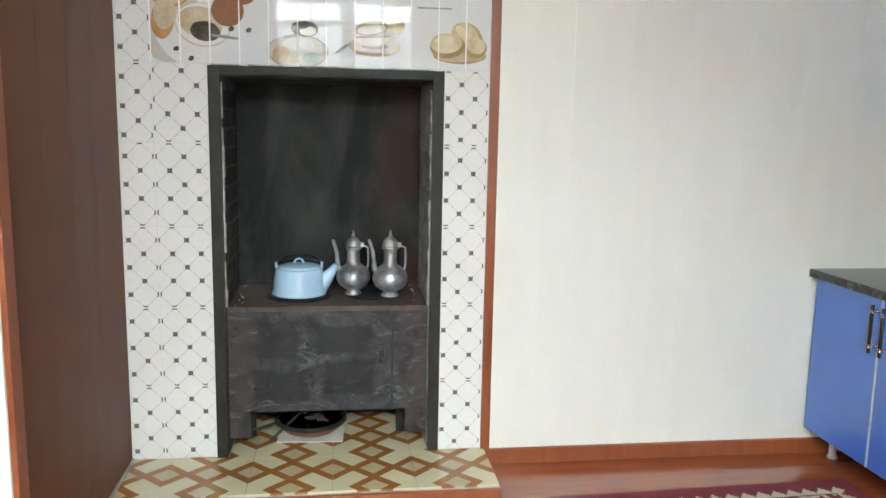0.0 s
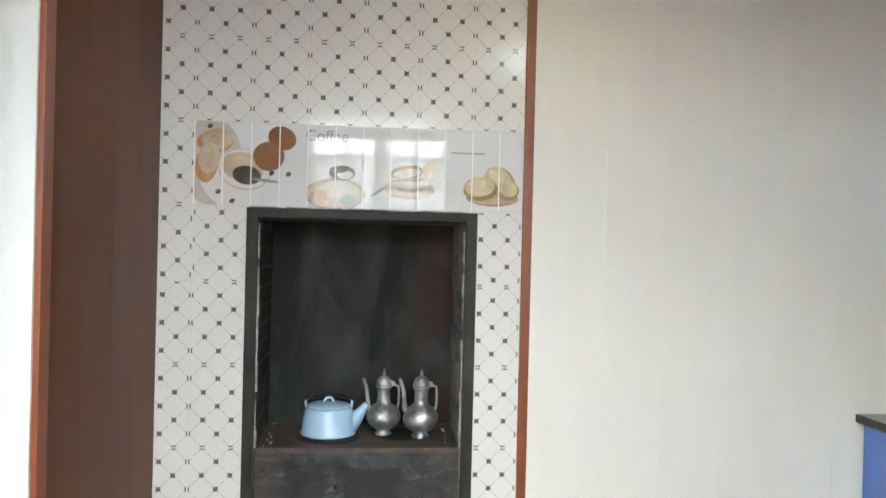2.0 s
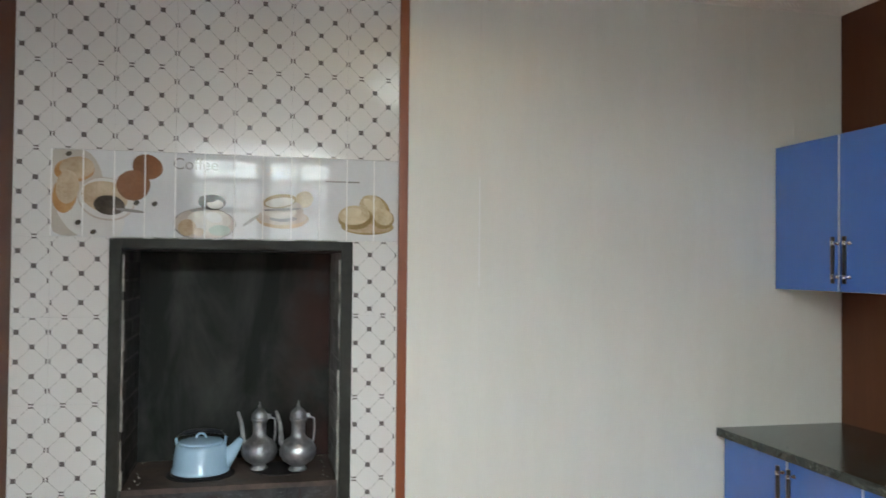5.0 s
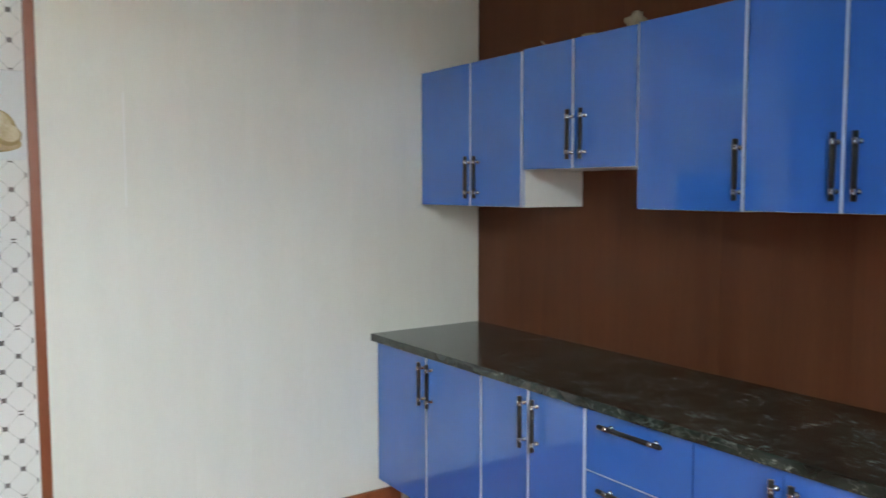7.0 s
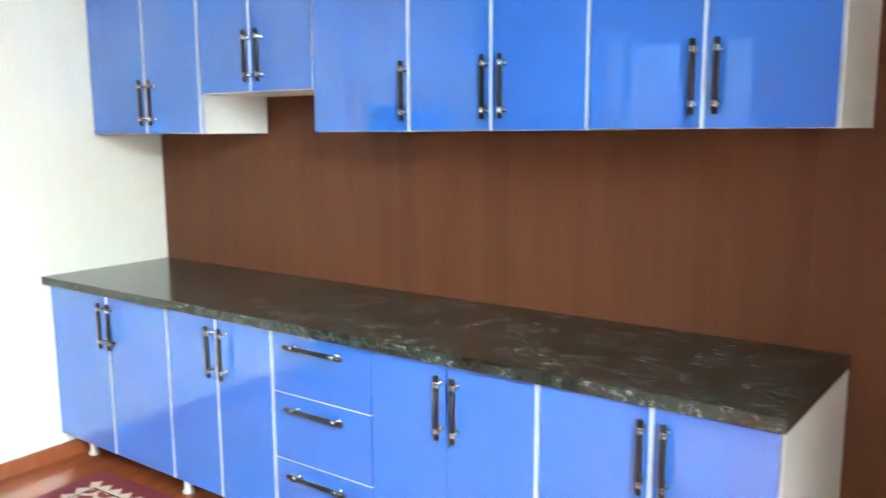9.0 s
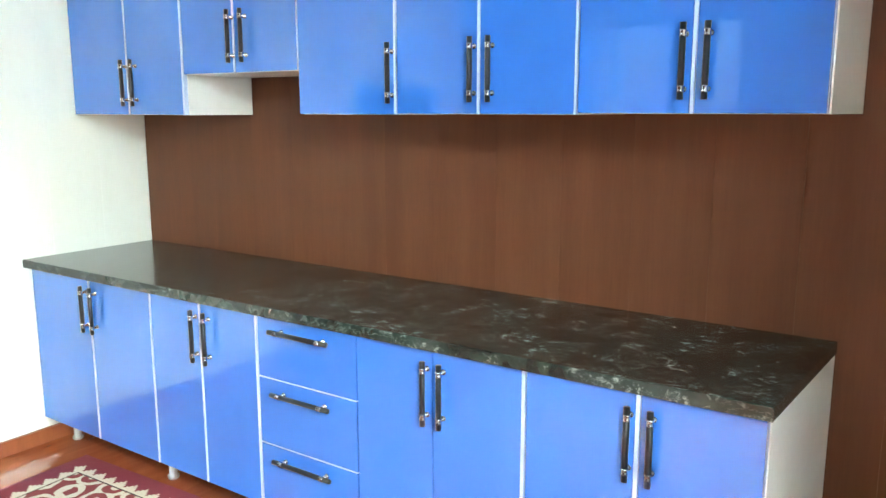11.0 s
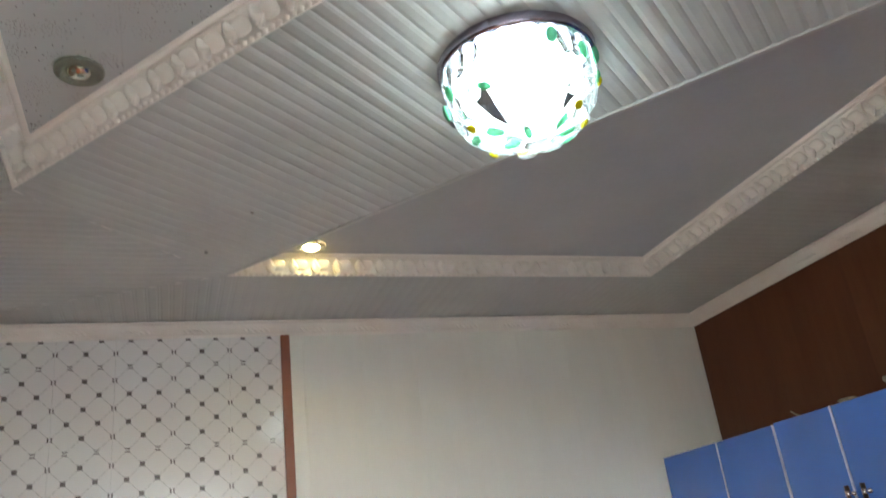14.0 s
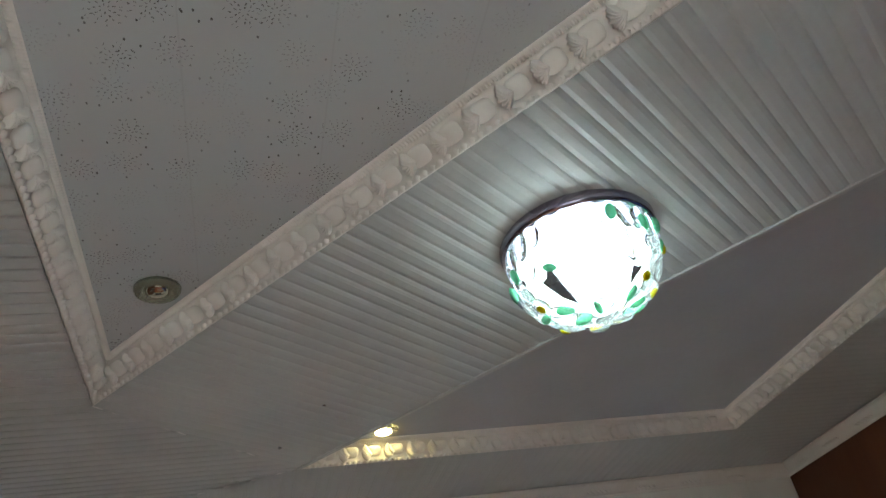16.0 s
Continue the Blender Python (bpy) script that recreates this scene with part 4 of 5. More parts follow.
def ewer(place, s, label):
    x, y, z = place
    e = thing("ewer", place, label, "ewer", "ewers on the hob")
    shape = ((0.033, 0.0), (0.037, 0.003), (0.036, 0.008), (0.028, 0.014), (0.027, 0.020), (0.040, 0.028), (0.060, 0.042), (0.072, 0.064), (0.073, 0.082), (0.066, 0.103), (0.050, 0.121), (0.033, 0.132), (0.0285, 0.142), (0.027, 0.160), (0.027, 0.182), (0.029, 0.196), (0.034, 0.200), (0.034, 0.209))
    part("body", lathe([(r * s, h * s) for r, h in shape], place, 36), M_EWER, e, smooth=True)
    lid = part("lid", lathe([(r * s, h * s) for r, h in ((0.033, 0.210), (0.033, 0.216), (0.030, 0.230), (0.020, 0.243), (0.009, 0.250), (0.005, 0.253))], place, 28), M_EWER, e, smooth=True)
    part("finial", lathe([(r * s, h * s) for r, h in ((0.005, 0.253), (0.008, 0.259), (0.004, 0.266), (0.0025, 0.278))], place, 14), M_EWER, lid, smooth=True)
    path = [(-0.050, 0.095), (-0.066, 0.118), (-0.068, 0.150), (-0.072, 0.185), (-0.080, 0.215), (-0.088, 0.238)]
    part("spout", tube([(x + a * s, y, z + h * s) for a, h in path], [0.016 * s, 0.012 * s, 0.009 * s, 0.0085 * s, 0.008 * s, 0.006 * s], 12), M_EWER, e, smooth=True)
    path = [(0.024, 0.205), (0.045, 0.212), (0.062, 0.205), (0.064, 0.180), (0.064, 0.140), (0.060, 0.115), (0.052, 0.105)]
    h = part("handle", tube([(x + a * s, y, z + v * s) for a, v in path], 0.0048 * s, 10), M_EWER, e, smooth=True)
    part("hinge", box(x + 0.024 * s, x + 0.046 * s, y - 0.006, y + 0.006, z + 0.207 * s, z + 0.226 * s, 0.002), M_EWER, h)
    return e


ewer((-2.613, 0.235, 0.6938), 1.0, "silvery chased metal ewer with slim curved spout, beside the kettle")
ewer((-2.457, 0.190, 0.6938), 1.03, "rounder silvery ewer with heavy chasing, near the niche side")

M_PAPER = surf("soiled_card", (0.50, 0.48, 0.44), (0.66, 0.64, 0.60), 8, rough=0.8, bump=0.2)
card = part("card", box(-0.14, 0.14, -0.19, 0.19, 0.0, 0.004, 0.001), M_PAPER)
card.matrix_basis = pose(-2.79, 0.305, 0.0710, 0, 0, -3)
tagged(card, "soiled pale card lying under the stove", "card")

M_CLAY = surf("rusty_pan", (0.16, 0.065, 0.04), (0.28, 0.13, 0.085), 12, rough=0.55, rough_to=0.7, bump=0.3)
pan_at = (-2.80, 0.26, 0.0752)
pan = thing("pan", pan_at, "rust-brown pan with blackened rim on the card", "pan")
part("bowl", lathe([(0.085, 0.0), (0.112, 0.004), (0.138, 0.026), (0.150, 0.050), (0.147, 0.050)], pan_at, 36), M_CLAY, pan, smooth=True)
part("inside", lathe([(0.149, 0.051), (0.146, 0.051), (0.134, 0.030), (0.105, 0.010), (0.02, 0.008)], pan_at, 36), M_FRAME, pan, "charred black inside", True)
part("rim", tube([(pan_at[0] + 0.15 * math.cos(a), pan_at[1] + 0.15 * math.sin(a), pan_at[2] + 0.050) for a in (2 * math.pi * k / 36 for k in range(37))], 0.010, 8), M_FRAME, pan, "charred rim", True)
part("handle", tube([(pan_at[0] - 0.13, pan_at[1] - 0.03, pan_at[2] + 0.05), (pan_at[0] - 0.22, pan_at[1] - 0.07, pan_at[2] + 0.035), (pan_at[0] - 0.31, pan_at[1] - 0.10, pan_at[2] + 0.022)], 0.007, 8), M_SOOT, pan, "thin iron handle", True)
bm = bmesh.new()
random.seed(4)
for k in range(26):
    a, r = random.uniform(0, 6.28), random.uniform(0.0, 0.10)
    c = Vector((pan_at[0] + r * math.cos(a), pan_at[1] + r * math.sin(a), pan_at[2] + 0.024 + random.uniform(0, 0.018)))
    blob(bm, c, (Vector((1, 0, 0)), Vector((0, 1, 0)), Vector((0, 0, 1))), (random.uniform(0.012, 0.03), random.uniform(0.01, 0.022), random.uniform(0.014, 0.034)), 3, 7)
part("charcoal", bm, M_ASH, pan, "heap of ashy charcoal")
poker = part("poker", tube([(-2.97, 0.12, 0.078), (-2.86, 0.22, 0.150), (-2.80, 0.28, 0.185)], 0.006, 8), M_SOOT, None, smooth=True)
tagged(poker, "thin iron poker leaning on the pan", "poker")

# ---- rug ----


def rug_material():
    n = Nodes("woven_rug")
    x, y, _ = n.xyz()
    ex, ey = n.op("MULTIPLY", x, -1.0), n.op("MULTIPLY", y, -1.0)
    d, along = n.op("MINIMUM", ex, ey), n.op("MAXIMUM", ex, ey)
    tri = n.op("MULTIPLY", n.op("ABSOLUTE", n.op("SUBTRACT", n.op("FRACT", n.op("DIVIDE", along, 0.066)), 0.5)), 2.0)
    step = n.op("DIVIDE", n.op("ROUND", n.op("MULTIPLY", tri, 3.0)), 3.0)
    teeth = n.op("MULTIPLY", n.op("GREATER_THAN", d, n.op("ADD", 0.068, n.op("MULTIPLY", step, 0.038))), n.op("LESS_THAN", d, 0.121))
    line = n.op("MULTIPLY", n.op("GREATER_THAN", d, 0.121), n.op("LESS_THAN", d, 0.128))
    field = n.op("GREATER_THAN", d, 0.128)
    v = n.tree.nodes.new("ShaderNodeTexVoronoi")
    v.inputs["Scale"].default_value, v.inputs["Randomness"].default_value = 7.5, 0.35
    n.put(v.inputs["Vector"], n.at)
    rings = n.op("FRACT", n.op("MULTIPLY", n.op("ADD", v.outputs["Distance"], n.op("MULTIPLY", n.noise(n.at, 11.0, 2.0), 0.35)), 2.6))
    motif = n.op("MULTIPLY", field, n.op("MULTIPLY", n.op("GREATER_THAN", rings, 0.38), n.op("LESS_THAN", rings, 0.78)))
    weave = n.noise(n.stretch((1, 1, 1)), 260.0, 2.0)
    wine = n.mix(weave, (0.10, 0.005, 0.013), (0.20, 0.014, 0.030))
    cream = n.mix(weave, (0.42, 0.36, 0.26), (0.66, 0.58, 0.45))
    c = n.mix(field, wine, n.mix(weave, (0.13, 0.012, 0.012), (0.24, 0.03, 0.028)))
    c = n.mix(n.op("MAXIMUM", teeth, motif), c, cream)
    c = n.mix(line, c, (0.04, 0.012, 0.012))
    n.bump(weave, 0.7, 0.003)
    return n.done(Base_Color=c, Roughness=0.9)


rug = part("rug", box(-2.1, 0.0, -3.0, 0.0, 0.0, 0.009, 0.003), rug_material())
rug.matrix_basis = pose(-0.598, -0.298, 0.0005, 0, 0, 2.5)
tagged(rug, "wine-red woven rug with cream stepped border on the floor", "rug")

# ---- ceiling lights ----
M_GLOW = plain("lit_diffuser", (0.9, 0.95, 1.0), 0.3, Emission_Color=(0.82, 0.98, 0.98, 1.0), Emission_Strength=13.5)
M_CRYSTAL = plain("clear_crystal", (0.95, 0.98, 0.99), 0.04, Transmission_Weight=0.95, IOR=1.13)
M_GREEN = plain("green_crystal", (0.20, 0.74, 0.42), 0.10, Transmission_Weight=0.3, IOR=1.2)
M_YELLOW = plain("yellow_crystal", (0.72, 0.62, 0.01), 0.10, Transmission_Weight=0.13, IOR=1.2)
LX, LY = -1.772, -1.898
chandelier = thing("ceiling_chandelier", (LX, LY, TOP), "lit bowl-shaped crystal ceiling lamp with green and yellow drops", "ceiling lamp")
part("rim", lathe([(0.176, -0.029), (0.181, -0.028), (0.184, -0.022), (0.185, -0.006), (0.180, 0.002), (0.02, 0.002), (0.02, -0.006), (0.164, -0.010), (0.171, -0.025)], (LX, LY, TOP), 56), plain("dark_chrome", (0.34, 0.32, 0.40), 0.16, 1.0), chandelier, "dark mirror-finish rim", True)
part("diffuser", lathe([(0.02, -0.010), (0.12, -0.016), (0.143, -0.06), (0.137, -0.105), (0.110, -0.147), (0.072, -0.172), (0.03, -0.181)], (LX, LY, TOP), 40), M_GLOW, chandelier, "glowing white inner glass", True)


def lens_mesh(name, rx, ry, rz, material):
    bm = bmesh.new()
    bmesh.ops.create_uvsphere(bm, u_segments=12, v_segments=7, radius=1.0)
    for v in bm.verts:
        v.co = Vector((v.co.x * rx, v.co.y * ry, v.co.z * rz))
    mesh = bpy.data.meshes.new(name)
    bm.to_mesh(mesh)
    bm.free()
    mesh.materials.append(material)
    for p in mesh.polygons:
        p.use_smooth = True
    return mesh


M_FROST = plain("frosted_crystal", (0.96, 1.0, 1.0), 0.22, Transmission_Weight=0.9, IOR=1.10)
M_FACET = plain("cut_crystal", (0.92, 0.95, 0.97), 0.02, Transmission_Weight=1.0, IOR=1.5)
LENS = {m.name: lens_mesh("crystal", *size, m) for m, size in ((M_CRYSTAL, (0.021, 0.008, 0.026)), (M_FROST, (0.024, 0.010, 0.027)), (M_FACET, (0.016, 0.009, 0.028)), (M_GREEN, (0.012, 0.007, 0.020)), (M_YELLOW, (0.0125, 0.006, 0.0115)))}
for poly in LENS["cut_crystal"].polygons:
    poly.use_smooth = False
RINGS = ((0.168, -0.058, 22, 4), (0.163, -0.098, 18, 12), (0.148, -0.135, 17, 30), (0.121, -0.169, 14, 48), (0.082, -0.193, 10, 66), (0.040, -0.205, 5, 80))


def crystal(material, ring, turn, out=0.0, size=1.0, up=0.0, tilt=0.0):
    """One cut drop of the bowl: its ring, its turn round the bowl in degrees and how far it stands proud."""
    r, h, _, lean = RINGS[ring]
    a, slope = radians(turn), radians(lean)
    r, h = r + out * math.cos(slope), h - out * math.sin(slope) + up
    c = new("crystal", LENS[material.name])
    c.matrix_basis = Matrix.Translation((LX + r * math.cos(a), LY + r * math.sin(a), TOP + h)) @ pose(0, 0, 0, 0, 0, turn - 90) @ pose(0, 0, 0, -lean, tilt, 0) @ Matrix.Scale(size, 4)
    hang(c, chandelier)


random.seed(11)
for ring, (_, _, count, _) in enumerate(RINGS):
    for k in range(count):
        pick = random.random()
        if ring == 0:
            m = M_FACET if pick < 0.55 else M_CRYSTAL
        elif ring == 1:
            m = M_FACET if pick < 0.22 else M_FROST
        else:
            m = M_FROST
        crystal(m, ring, 360 * (k + 0.5 * (ring % 2) + random.uniform(-0.22, 0.22)) / count, 0.0, random.uniform(0.9, 1.2), random.uniform(-0.006, 0.006), random.uniform(-25, 25))
for ring, turn, out, size, up, tilt in (
        (1, 179, 0.012, 1.0, 0.0, 6), (1, 152, 0.012, 1.15, 0.0, 0), (2, 213, 0.010, 0.8, 0.004, 65), (0, 269, 0.010, 1.05, 0.0, -8),
        (0, 295, 0.010, 1.0, -0.016, 15), (0, 315, 0.012, 1.15, 0.0, -12), (1, 326, 0.010, 0.8, 0.006, 0), (4, 185, 0.004, 1.1, 0.0, 86),
        (5, 240, 0.004, 1.15, 0.0, 80), (4, 303, 0.004, 1.15, 0.0, 60), (4, 340, 0.002, 1.05, 0.0, 75), (5, 150, 0.002, 1.0, 0.0, 85),
        (0, 20, 0.010, 1.0, 0.0, 10), (0, 75, 0.010, 1.0, -0.01, -8), (0, 130, 0.010, 1.1, -0.012, 6), (1, 50, 0.012, 1.0, 0.0, 0), (1, 105, 0.012, 1.1, 0.0, 12),
        (3, 20, 0.000, 0.9, 0.0, 84), (3, 140, 0.000, 0.9, 0.0, 75)):
    crystal(M_GREEN, ring, turn, out, size, up, tilt)
for ring, turn in ((3, 172), (3, 305), (3, 105), (3, 345), (1, 328), (2, 40), (3, 70)):
    crystal(M_YELLOW, ring, turn, 0.011)

# added dark plates that imitate the shaded gaps between the crystals
bm = bmesh.new()
leaf = [bm.verts.new(v) for v in ((-0.020, 0.0, 0.016), (-0.004, -0.002, 0.020), (0.010, 0.0, 0.040), (0.013, 0.0, -0.004), (0.017, 0.0, -0.046), (-0.002, -0.002, -0.022))]
back = [bm.verts.new((v.co.x, v.co.y + 0.003, v.co.z)) for v in leaf]
bm.faces.new(leaf)
bm.faces.new(back[::-1])
for k in range(6):
    bm.faces.new((leaf[k], leaf[(k + 1) % 6], back[(k + 1) % 6], back[k]))
first = None
for turn, tall, tilt, drop in ((206, 1.25, 5, 0.164), (283, 0.6, 185, 0.150), (292, 0.6, 35, 0.170), (30, 0.9, 10, 0.12), (95, 0.6, 160, 0.11), (150, 0.8, -15, 0.12)):
    if first is None:
        first = part("crystal_gap", bm, plain("grey_mirror_metal", (0.22, 0.22, 0.26), 0.3, 0.8))
        gap_ob = first
    else:
        gap_ob = new("crystal_gap", first.data)
    a, r = radians(turn), 0.180 - max(0.0, drop - 0.110) * 0.98
    gap_ob.matrix_basis = Matrix.Translation((LX + r * math.cos(a), LY + r * math.sin(a), TOP - drop)) @ pose(0, 0, 0, 0, 0, turn + 90) @ pose(0, 0, 0, 16 + max(0.0, drop - 0.115) * 480, tilt, 0) @ Matrix.Scale(tall, 4)
    hang(gap_ob, chandelier)


def downlight(place, lit, label):
    x, y, z = place
    d = thing("downlight", place, label, "downlight", "recessed downlights")
    part("glass_ring", lathe([(0.030, -0.001), (0.032, -0.012), (0.045, -0.014), (0.052, -0.010), (0.054, -0.001)], place, 28), M_CRYSTAL if lit else plain("clear_ring_glass", (0.72, 0.78, 0.64), 0.03, 0.0, Transmission_Weight=0.8, IOR=1.5), d, "clear glass ring", True)
    bulb = plain("lit_warm_bulb", (1, 0.9, 0.6), 0.3, Emission_Color=(1.0, 0.76, 0.28, 1.0), Emission_Strength=210.0) if lit else plain("unlit_reflector", (0.62, 0.64, 0.55), 0.12, 1.0)
    part("bulb", lathe([(0.029, -0.002), (0.027, -0.010), (0.018, -0.016), (0.008, -0.0185), (0.002, -0.019)], place, 20), bulb, d, smooth=True)
    return d


downlight((-2.718, -1.640, RECESS), False, "unlit recessed glass downlight in the speckled ceiling field")
downlight((-2.050, -0.685, RECESS), True, "lit warm recessed glass downlight by the moulding")

# two made-up chrome studs in place of bright reflections on the boards
for x, y in ((-2.291, -1.068), (-2.411, -0.758)):
    screw = part("reflection_speck", lathe([(0.006, 0.004), (0.006, -0.0015), (0.003, -0.003), (0.0006, -0.003)], (0, 0, 0), 12), M_CHROME)
    screw.matrix_basis = pose(x, y, TOP)
    tagged(screw, "small chrome stud added for a bright reflection on the ribbed ceiling", "screw", "ceiling screws")

# ---- odds on top of the wall cabinets ----
M_CLOTH = surf("cream_rag", (0.26, 0.23, 0.16), (0.42, 0.38, 0.28), 9, rough=0.9, bump=0.3)


def crumpled(name, place, size, seed, label, material, category):
    bm = bmesh.new()
    bmesh.ops.create_icosphere(bm, subdivisions=3, radius=1.0)
    for v in bm.verts:
        n = noise.noise(v.co * 1.7 + Vector((seed, 0, 0))) * 0.45 + noise.noise(v.co * 4.0 + Vector((0, seed, 0))) * 0.2
        v.co = v.co * (1.0 + n)
        v.co = Vector((v.co.x * size[0], v.co.y * size[1], max(v.co.z, -0.6) * size[2]))
    low = min(v.co.z for v in bm.verts)
    for v in bm.verts:
        v.co += Vector(place) - Vector((0, 0, low))
    return tagged(part(name, bm, material), label, category)


crumpled("crumpled_bag", (-0.235, -1.27, 2.0955), (0.045, 0.034, 0.046), 3.0, "crumpled cream plastic bag on top of the wall cabinets", M_CLOTH, "bag")
crumpled("paper_scrap", (-0.29, -1.10, 2.0955), (0.035, 0.03, 0.012), 7.0, "small crumpled paper scrap on top of the wall cabinets", M_CLOTH, "paper")
strap = part("strap", tube([(-0.30, -0.93, 2.0985), (-0.30, -0.88, 2.0985), (-0.30, -0.85, 2.107), (-0.30, -0.825, 2.125)], 0.003, 6), M_CLOTH, None, smooth=True)
tagged(strap, "short end of pale packing strap on the wall cabinet", "strap")

# ---- pictures printed on the tiles ----


def inkp(name, a, b, scale=13):
    return surf(name, a, b, scale, rough=0.03, bump=0.0, shift=True, fine=120, spec=0.35)


INK = {
    "shell": inkp("ink_shell", (0.42, 0.30, 0.18), (0.66, 0.55, 0.40)),
    "linen": inkp("ink_linen", (0.50, 0.46, 0.40), (0.62, 0.58, 0.52), 9),
    "pale": inkp("ink_pale", (0.58, 0.54, 0.47), (0.72, 0.70, 0.64)),
    "tan": inkp("ink_tan", (0.40, 0.20, 0.07), (0.56, 0.33, 0.15)),
    "egg": inkp("ink_egg", (0.17, 0.075, 0.035), (0.31, 0.15, 0.08), 5),
    "white": inkp("ink_white", (0.70, 0.69, 0.66), (0.76, 0.75, 0.73)),
    "dark": inkp("ink_dark", (0.045, 0.035, 0.028), (0.13, 0.11, 0.09)),
    "grey": inkp("ink_grey", (0.20, 0.19, 0.18), (0.40, 0.39, 0.37)),
    "rose": inkp("ink_rose", (0.48, 0.41, 0.36), (0.64, 0.58, 0.52)),
    "green": inkp("ink_green", (0.36, 0.43, 0.37), (0.50, 0.55, 0.49)),
    "bread": inkp("ink_bread", (0.46, 0.36, 0.21), (0.70, 0.62, 0.44)),
    "butter": inkp("ink_butter", (0.62, 0.53, 0.36), (0.74, 0.67, 0.50)),
    "crust": inkp("ink_crust", (0.26, 0.185, 0.08), (0.43, 0.33, 0.17)),
}


def on_wall(px, py):
    return -3.371 + (px - 341) * 0.002223, 1.962 - (py - 396) * 0.00228


def spot(parent, name, cx, cy, rx, ry, ink, level, turn=0.0):
    """One flat printed patch; level stacks the patches."""
    x, z = on_wall(cx, cy)
    bm = bmesh.new()
    y0 = -0.0018 - 0.0003 * level - 0.00005 * (len(parent.children) % 6)
    t = radians(turn)
    rim = []
    for k in range(28):
        a = 2 * math.pi * k / 28
        w = 1.0 + 0.035 * noise.noise(Vector((cx + 1.3 * math.cos(a), cy + 1.3 * math.sin(a), 0.0)))
        u, v = rx * 0.002223 * math.cos(a) * w, ry * 0.00228 * math.sin(a) * w
        px, pz = x + u * math.cos(t) - v * math.sin(t), z + u * math.sin(t) + v * math.cos(t)
        rim.append((min(max(px, -3.369), -2.078), min(max(pz, 1.640), 1.960)))
    face = [bm.verts.new((a, y0, b)) for a, b in rim]
    back = [bm.verts.new((a, -0.0014, b)) for a, b in rim]
    bm.faces.new(face)
    for k in range(28):
        bm.faces.new((face[k], face[(k + 1) % 28], back[(k + 1) % 28], back[k]))
    return part(name, bm, INK[ink], parent)


def print_thing(name, centre, label):
    x, z = on_wall(*centre)
    return thing(name, (x, -0.0015, z), label, "printed picture", "pictures on the tiles")


p = print_thing("printed_coffee_cup", (428, 480), "printed cup of coffee with spoon, beans and nuts on glossy tiles")
spot(p, "shade", 368, 462, 54, 76, "linen", 0)
spot(p, "saucer", 402, 500, 58, 40, "white", 0, -35)
spot(p, "nut_skin", 376, 430, 31, 20, "tan", 0, 5)
spot(p, "nut", 380, 426, 27, 18, "shell", 0, 5)
spot(p, "nut_skin", 362, 470, 19, 30, "tan", 1, -6)
spot(p, "nut", 366, 458, 18, 27, "shell", 1, -6)
spot(p, "cup_edge", 427, 476, 46, 35, "rose", 1, -12)
spot(p, "cup", 427, 475, 44, 33, "white", 1, -12)
spot(p, "cup_inside", 424, 472, 37, 25, "shell", 2, -12)
spot(p, "coffee", 431, 486, 25, 16, "dark", 3, -8)
spot(p, "spoon", 464, 494, 25, 2.6, "grey", 4, -6)
for bx, by in ((367, 404), (503, 482), (407, 530), (383, 515), (474, 481)):
    spot(p, "coffee_bean", bx, by, 5, 3.8, "dark", 4, 30)
p = print_thing("printed_eggs", (480, 438), "two brown eggs printed on glossy tiles")
spot(p, "egg", 491, 421, 25, 20, "egg", 6, -20)
spot(p, "egg", 469, 452, 27, 25, "egg", 7)
p = print_thing("printed_teapot", (588, 510), "pale glass teapot printed on glossy tiles")
spot(p, "outline", 585, 514, 52, 28, "grey", 0)
spot(p, "belly", 585, 513, 50, 26, "rose", 1)
spot(p, "belly_light", 592, 508, 36, 19, "pale", 2)
spot(p, "knob", 597, 477, 23, 13, "dark", 3)
spot(p, "knob_light", 602, 480, 14, 8, "pale", 3)
spot(p, "knob_shade", 590, 471, 15, 6, "dark", 4)
spot(p, "handle", 575, 490, 15, 2.2, "grey", 4, 8)
spot(p, "glint", 600, 502, 14, 9, "white", 4, -15)
spot(p, "fruit", 556, 520, 15, 14, "shell", 3, 20)
spot(p, "fruit", 575, 527, 9, 7, "shell", 3)
spot(p, "fruit", 610, 524, 18, 9, "green", 3)
p = print_thing("printed_tea_cup", (718, 485), "rose tea cup on a saucer printed on glossy tiles")
spot(p, "saucer", 716, 502, 45, 17, "shell", 0)
spot(p, "saucer_top", 715, 499, 42, 14, "rose", 0)
spot(p, "leaf", 753, 468, 16, 14, "bread", 0, 30)
spot(p, "cup", 716, 487, 36, 19, "rose", 1)
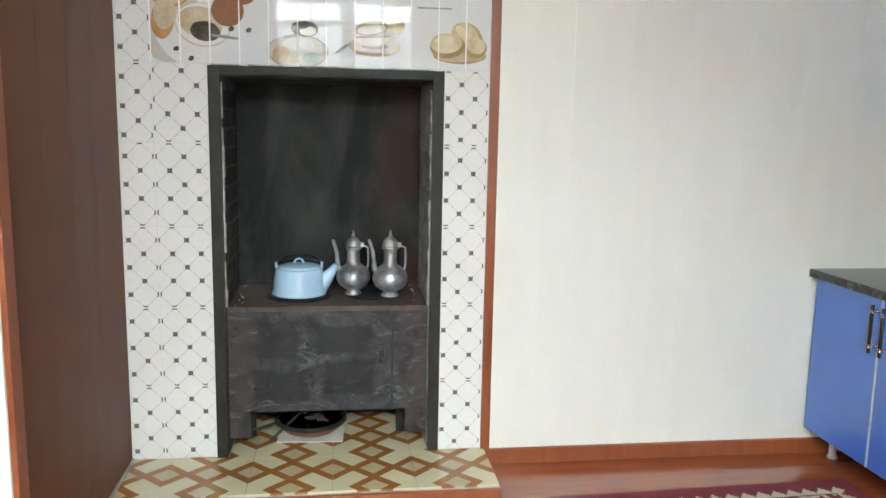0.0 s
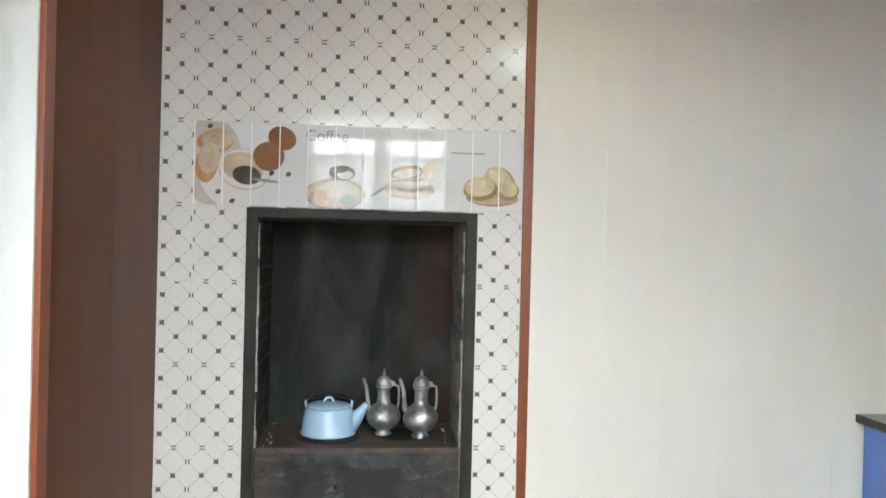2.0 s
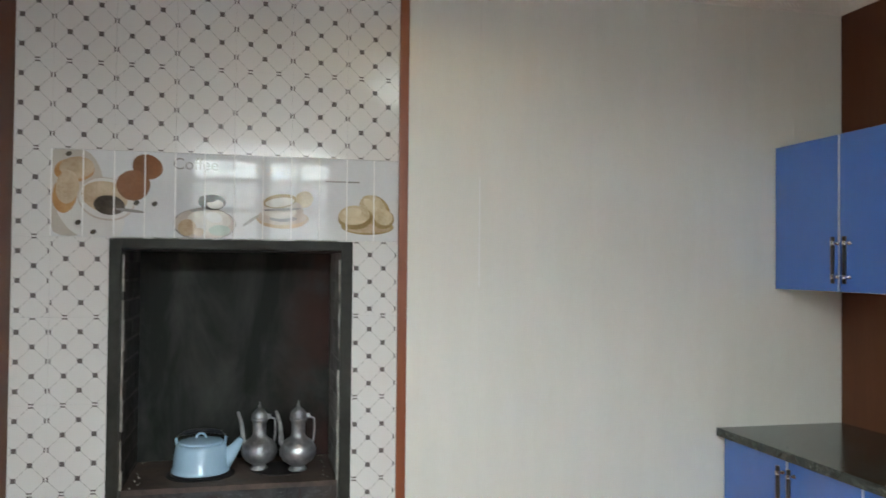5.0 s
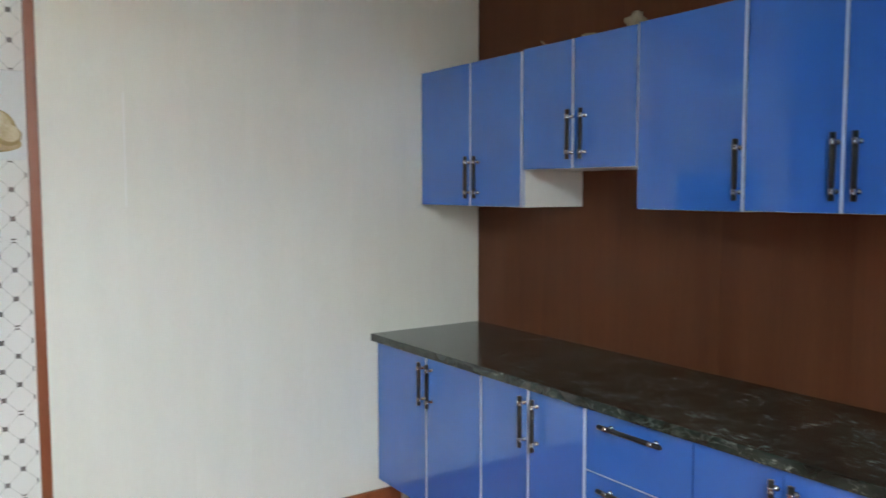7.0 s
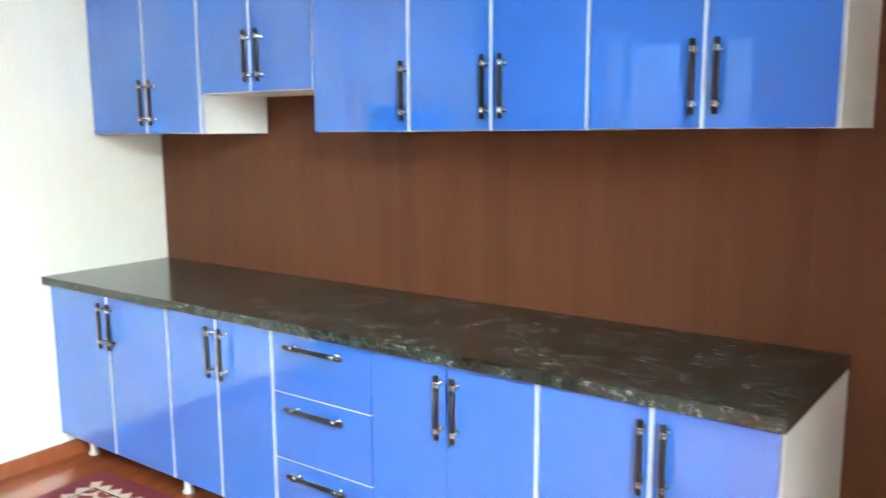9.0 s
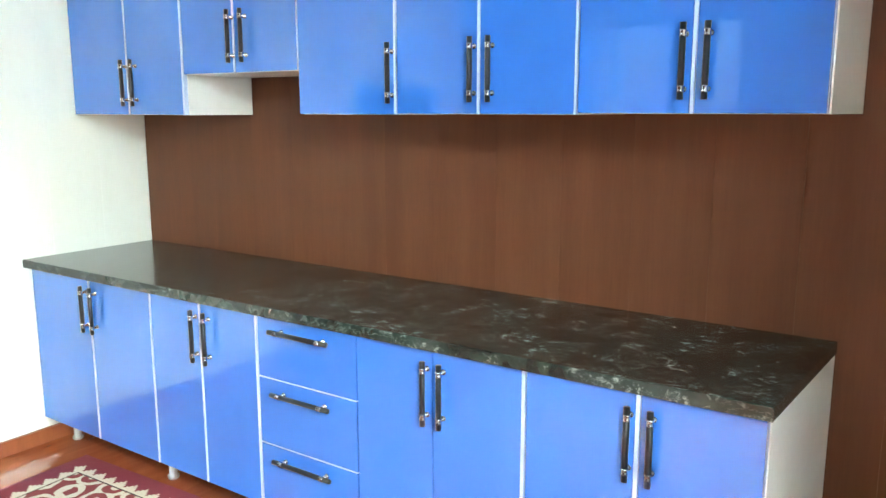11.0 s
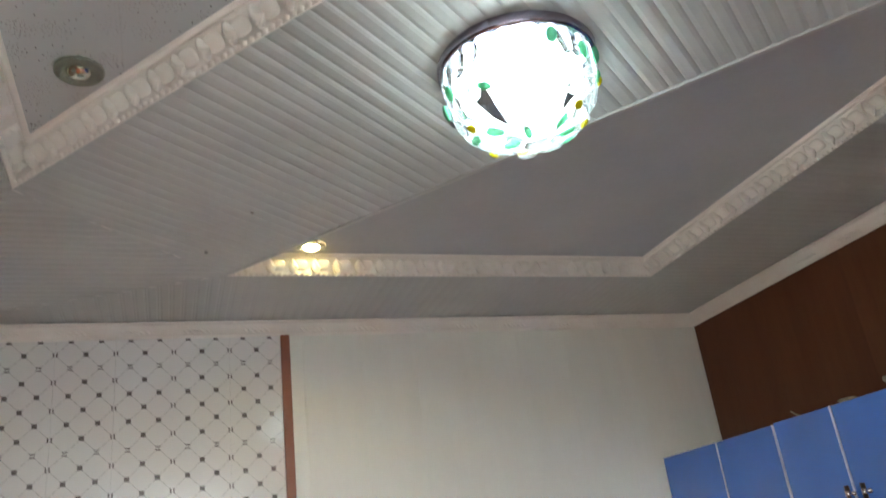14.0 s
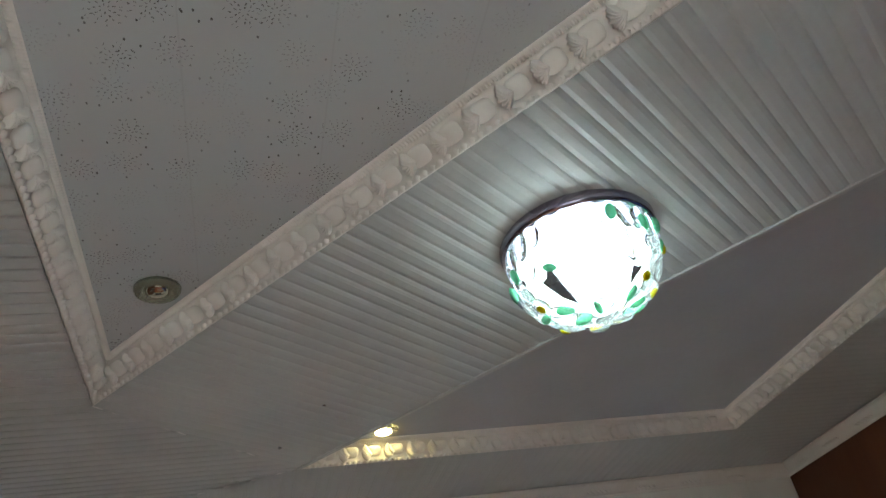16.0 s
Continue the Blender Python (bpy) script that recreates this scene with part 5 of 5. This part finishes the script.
spot(p, "cup_foot", 717, 502, 24, 5, "grey", 1)
spot(p, "cup_light", 712, 490, 28, 12, "pale", 2)
spot(p, "band", 714, 486, 34, 2.2, "grey", 3, 4)
spot(p, "cup_rim", 711, 472, 29, 12, "crust", 3, 8)
spot(p, "tea", 711, 474, 25, 8, "pale", 4, 8)
spot(p, "spoon", 662, 506, 17, 2.6, "grey", 1, 35)
p = print_thing("printed_bread_basket", (866, 496), "basket of bread rolls printed on glossy tiles")
spot(p, "basket", 866, 512, 48, 15, "crust", 0)
spot(p, "basket_rim", 866, 515, 41, 9, "shell", 1)
spot(p, "shade", 879, 484, 31, 24, "crust", 2, -42)
spot(p, "roll", 876, 480, 27, 20, "bread", 3, -42)
spot(p, "shade", 894, 499, 20, 17, "crust", 4)
spot(p, "roll", 894, 495, 18, 14, "bread", 5, -20)
spot(p, "shade", 844, 498, 31, 20, "crust", 6, 5)
spot(p, "roll", 842, 493, 28, 17, "bread", 7, 5)
spot(p, "glint", 838, 488, 17, 8, "butter", 8, 5)
spot(p, "glint", 870, 474, 15, 7, "butter", 8, -42)


def lettering(text, px, py, size, ink, label):
    curve = bpy.data.curves.new("lettering", "FONT")
    curve.body, curve.size, curve.extrude = text, size, 0.0002
    ob = bpy.data.objects.new("lettering", curve)
    scene.collection.objects.link(ob)
    mesh = bpy.data.meshes.new_from_object(ob.evaluated_get(bpy.context.evaluated_depsgraph_get()))
    bpy.data.objects.remove(ob)
    mesh.materials.clear()
    mesh.materials.append(ink)
    made = new("lettering", mesh)
    x, z = on_wall(px, py)
    made.matrix_basis = pose(x, -0.0021, z, 90, 0, 0)
    return tagged(made, label, "lettering")


lettering("Coffee", 531, 423, 0.062, INK["grey"], "thin grey word printed on the glossy tiles")
lettering("COFFEE", 667, 427, 0.046, INK["white"], "very pale word printed on the glossy tiles")
x, z = on_wall(790, 436)
bar = part("printed_line", box(x, x + 0.135, -0.0021, -0.0014, z - 0.002, z + 0.004), INK["grey"])
tagged(bar, "thin grey printed line on the glossy tiles", "lettering")
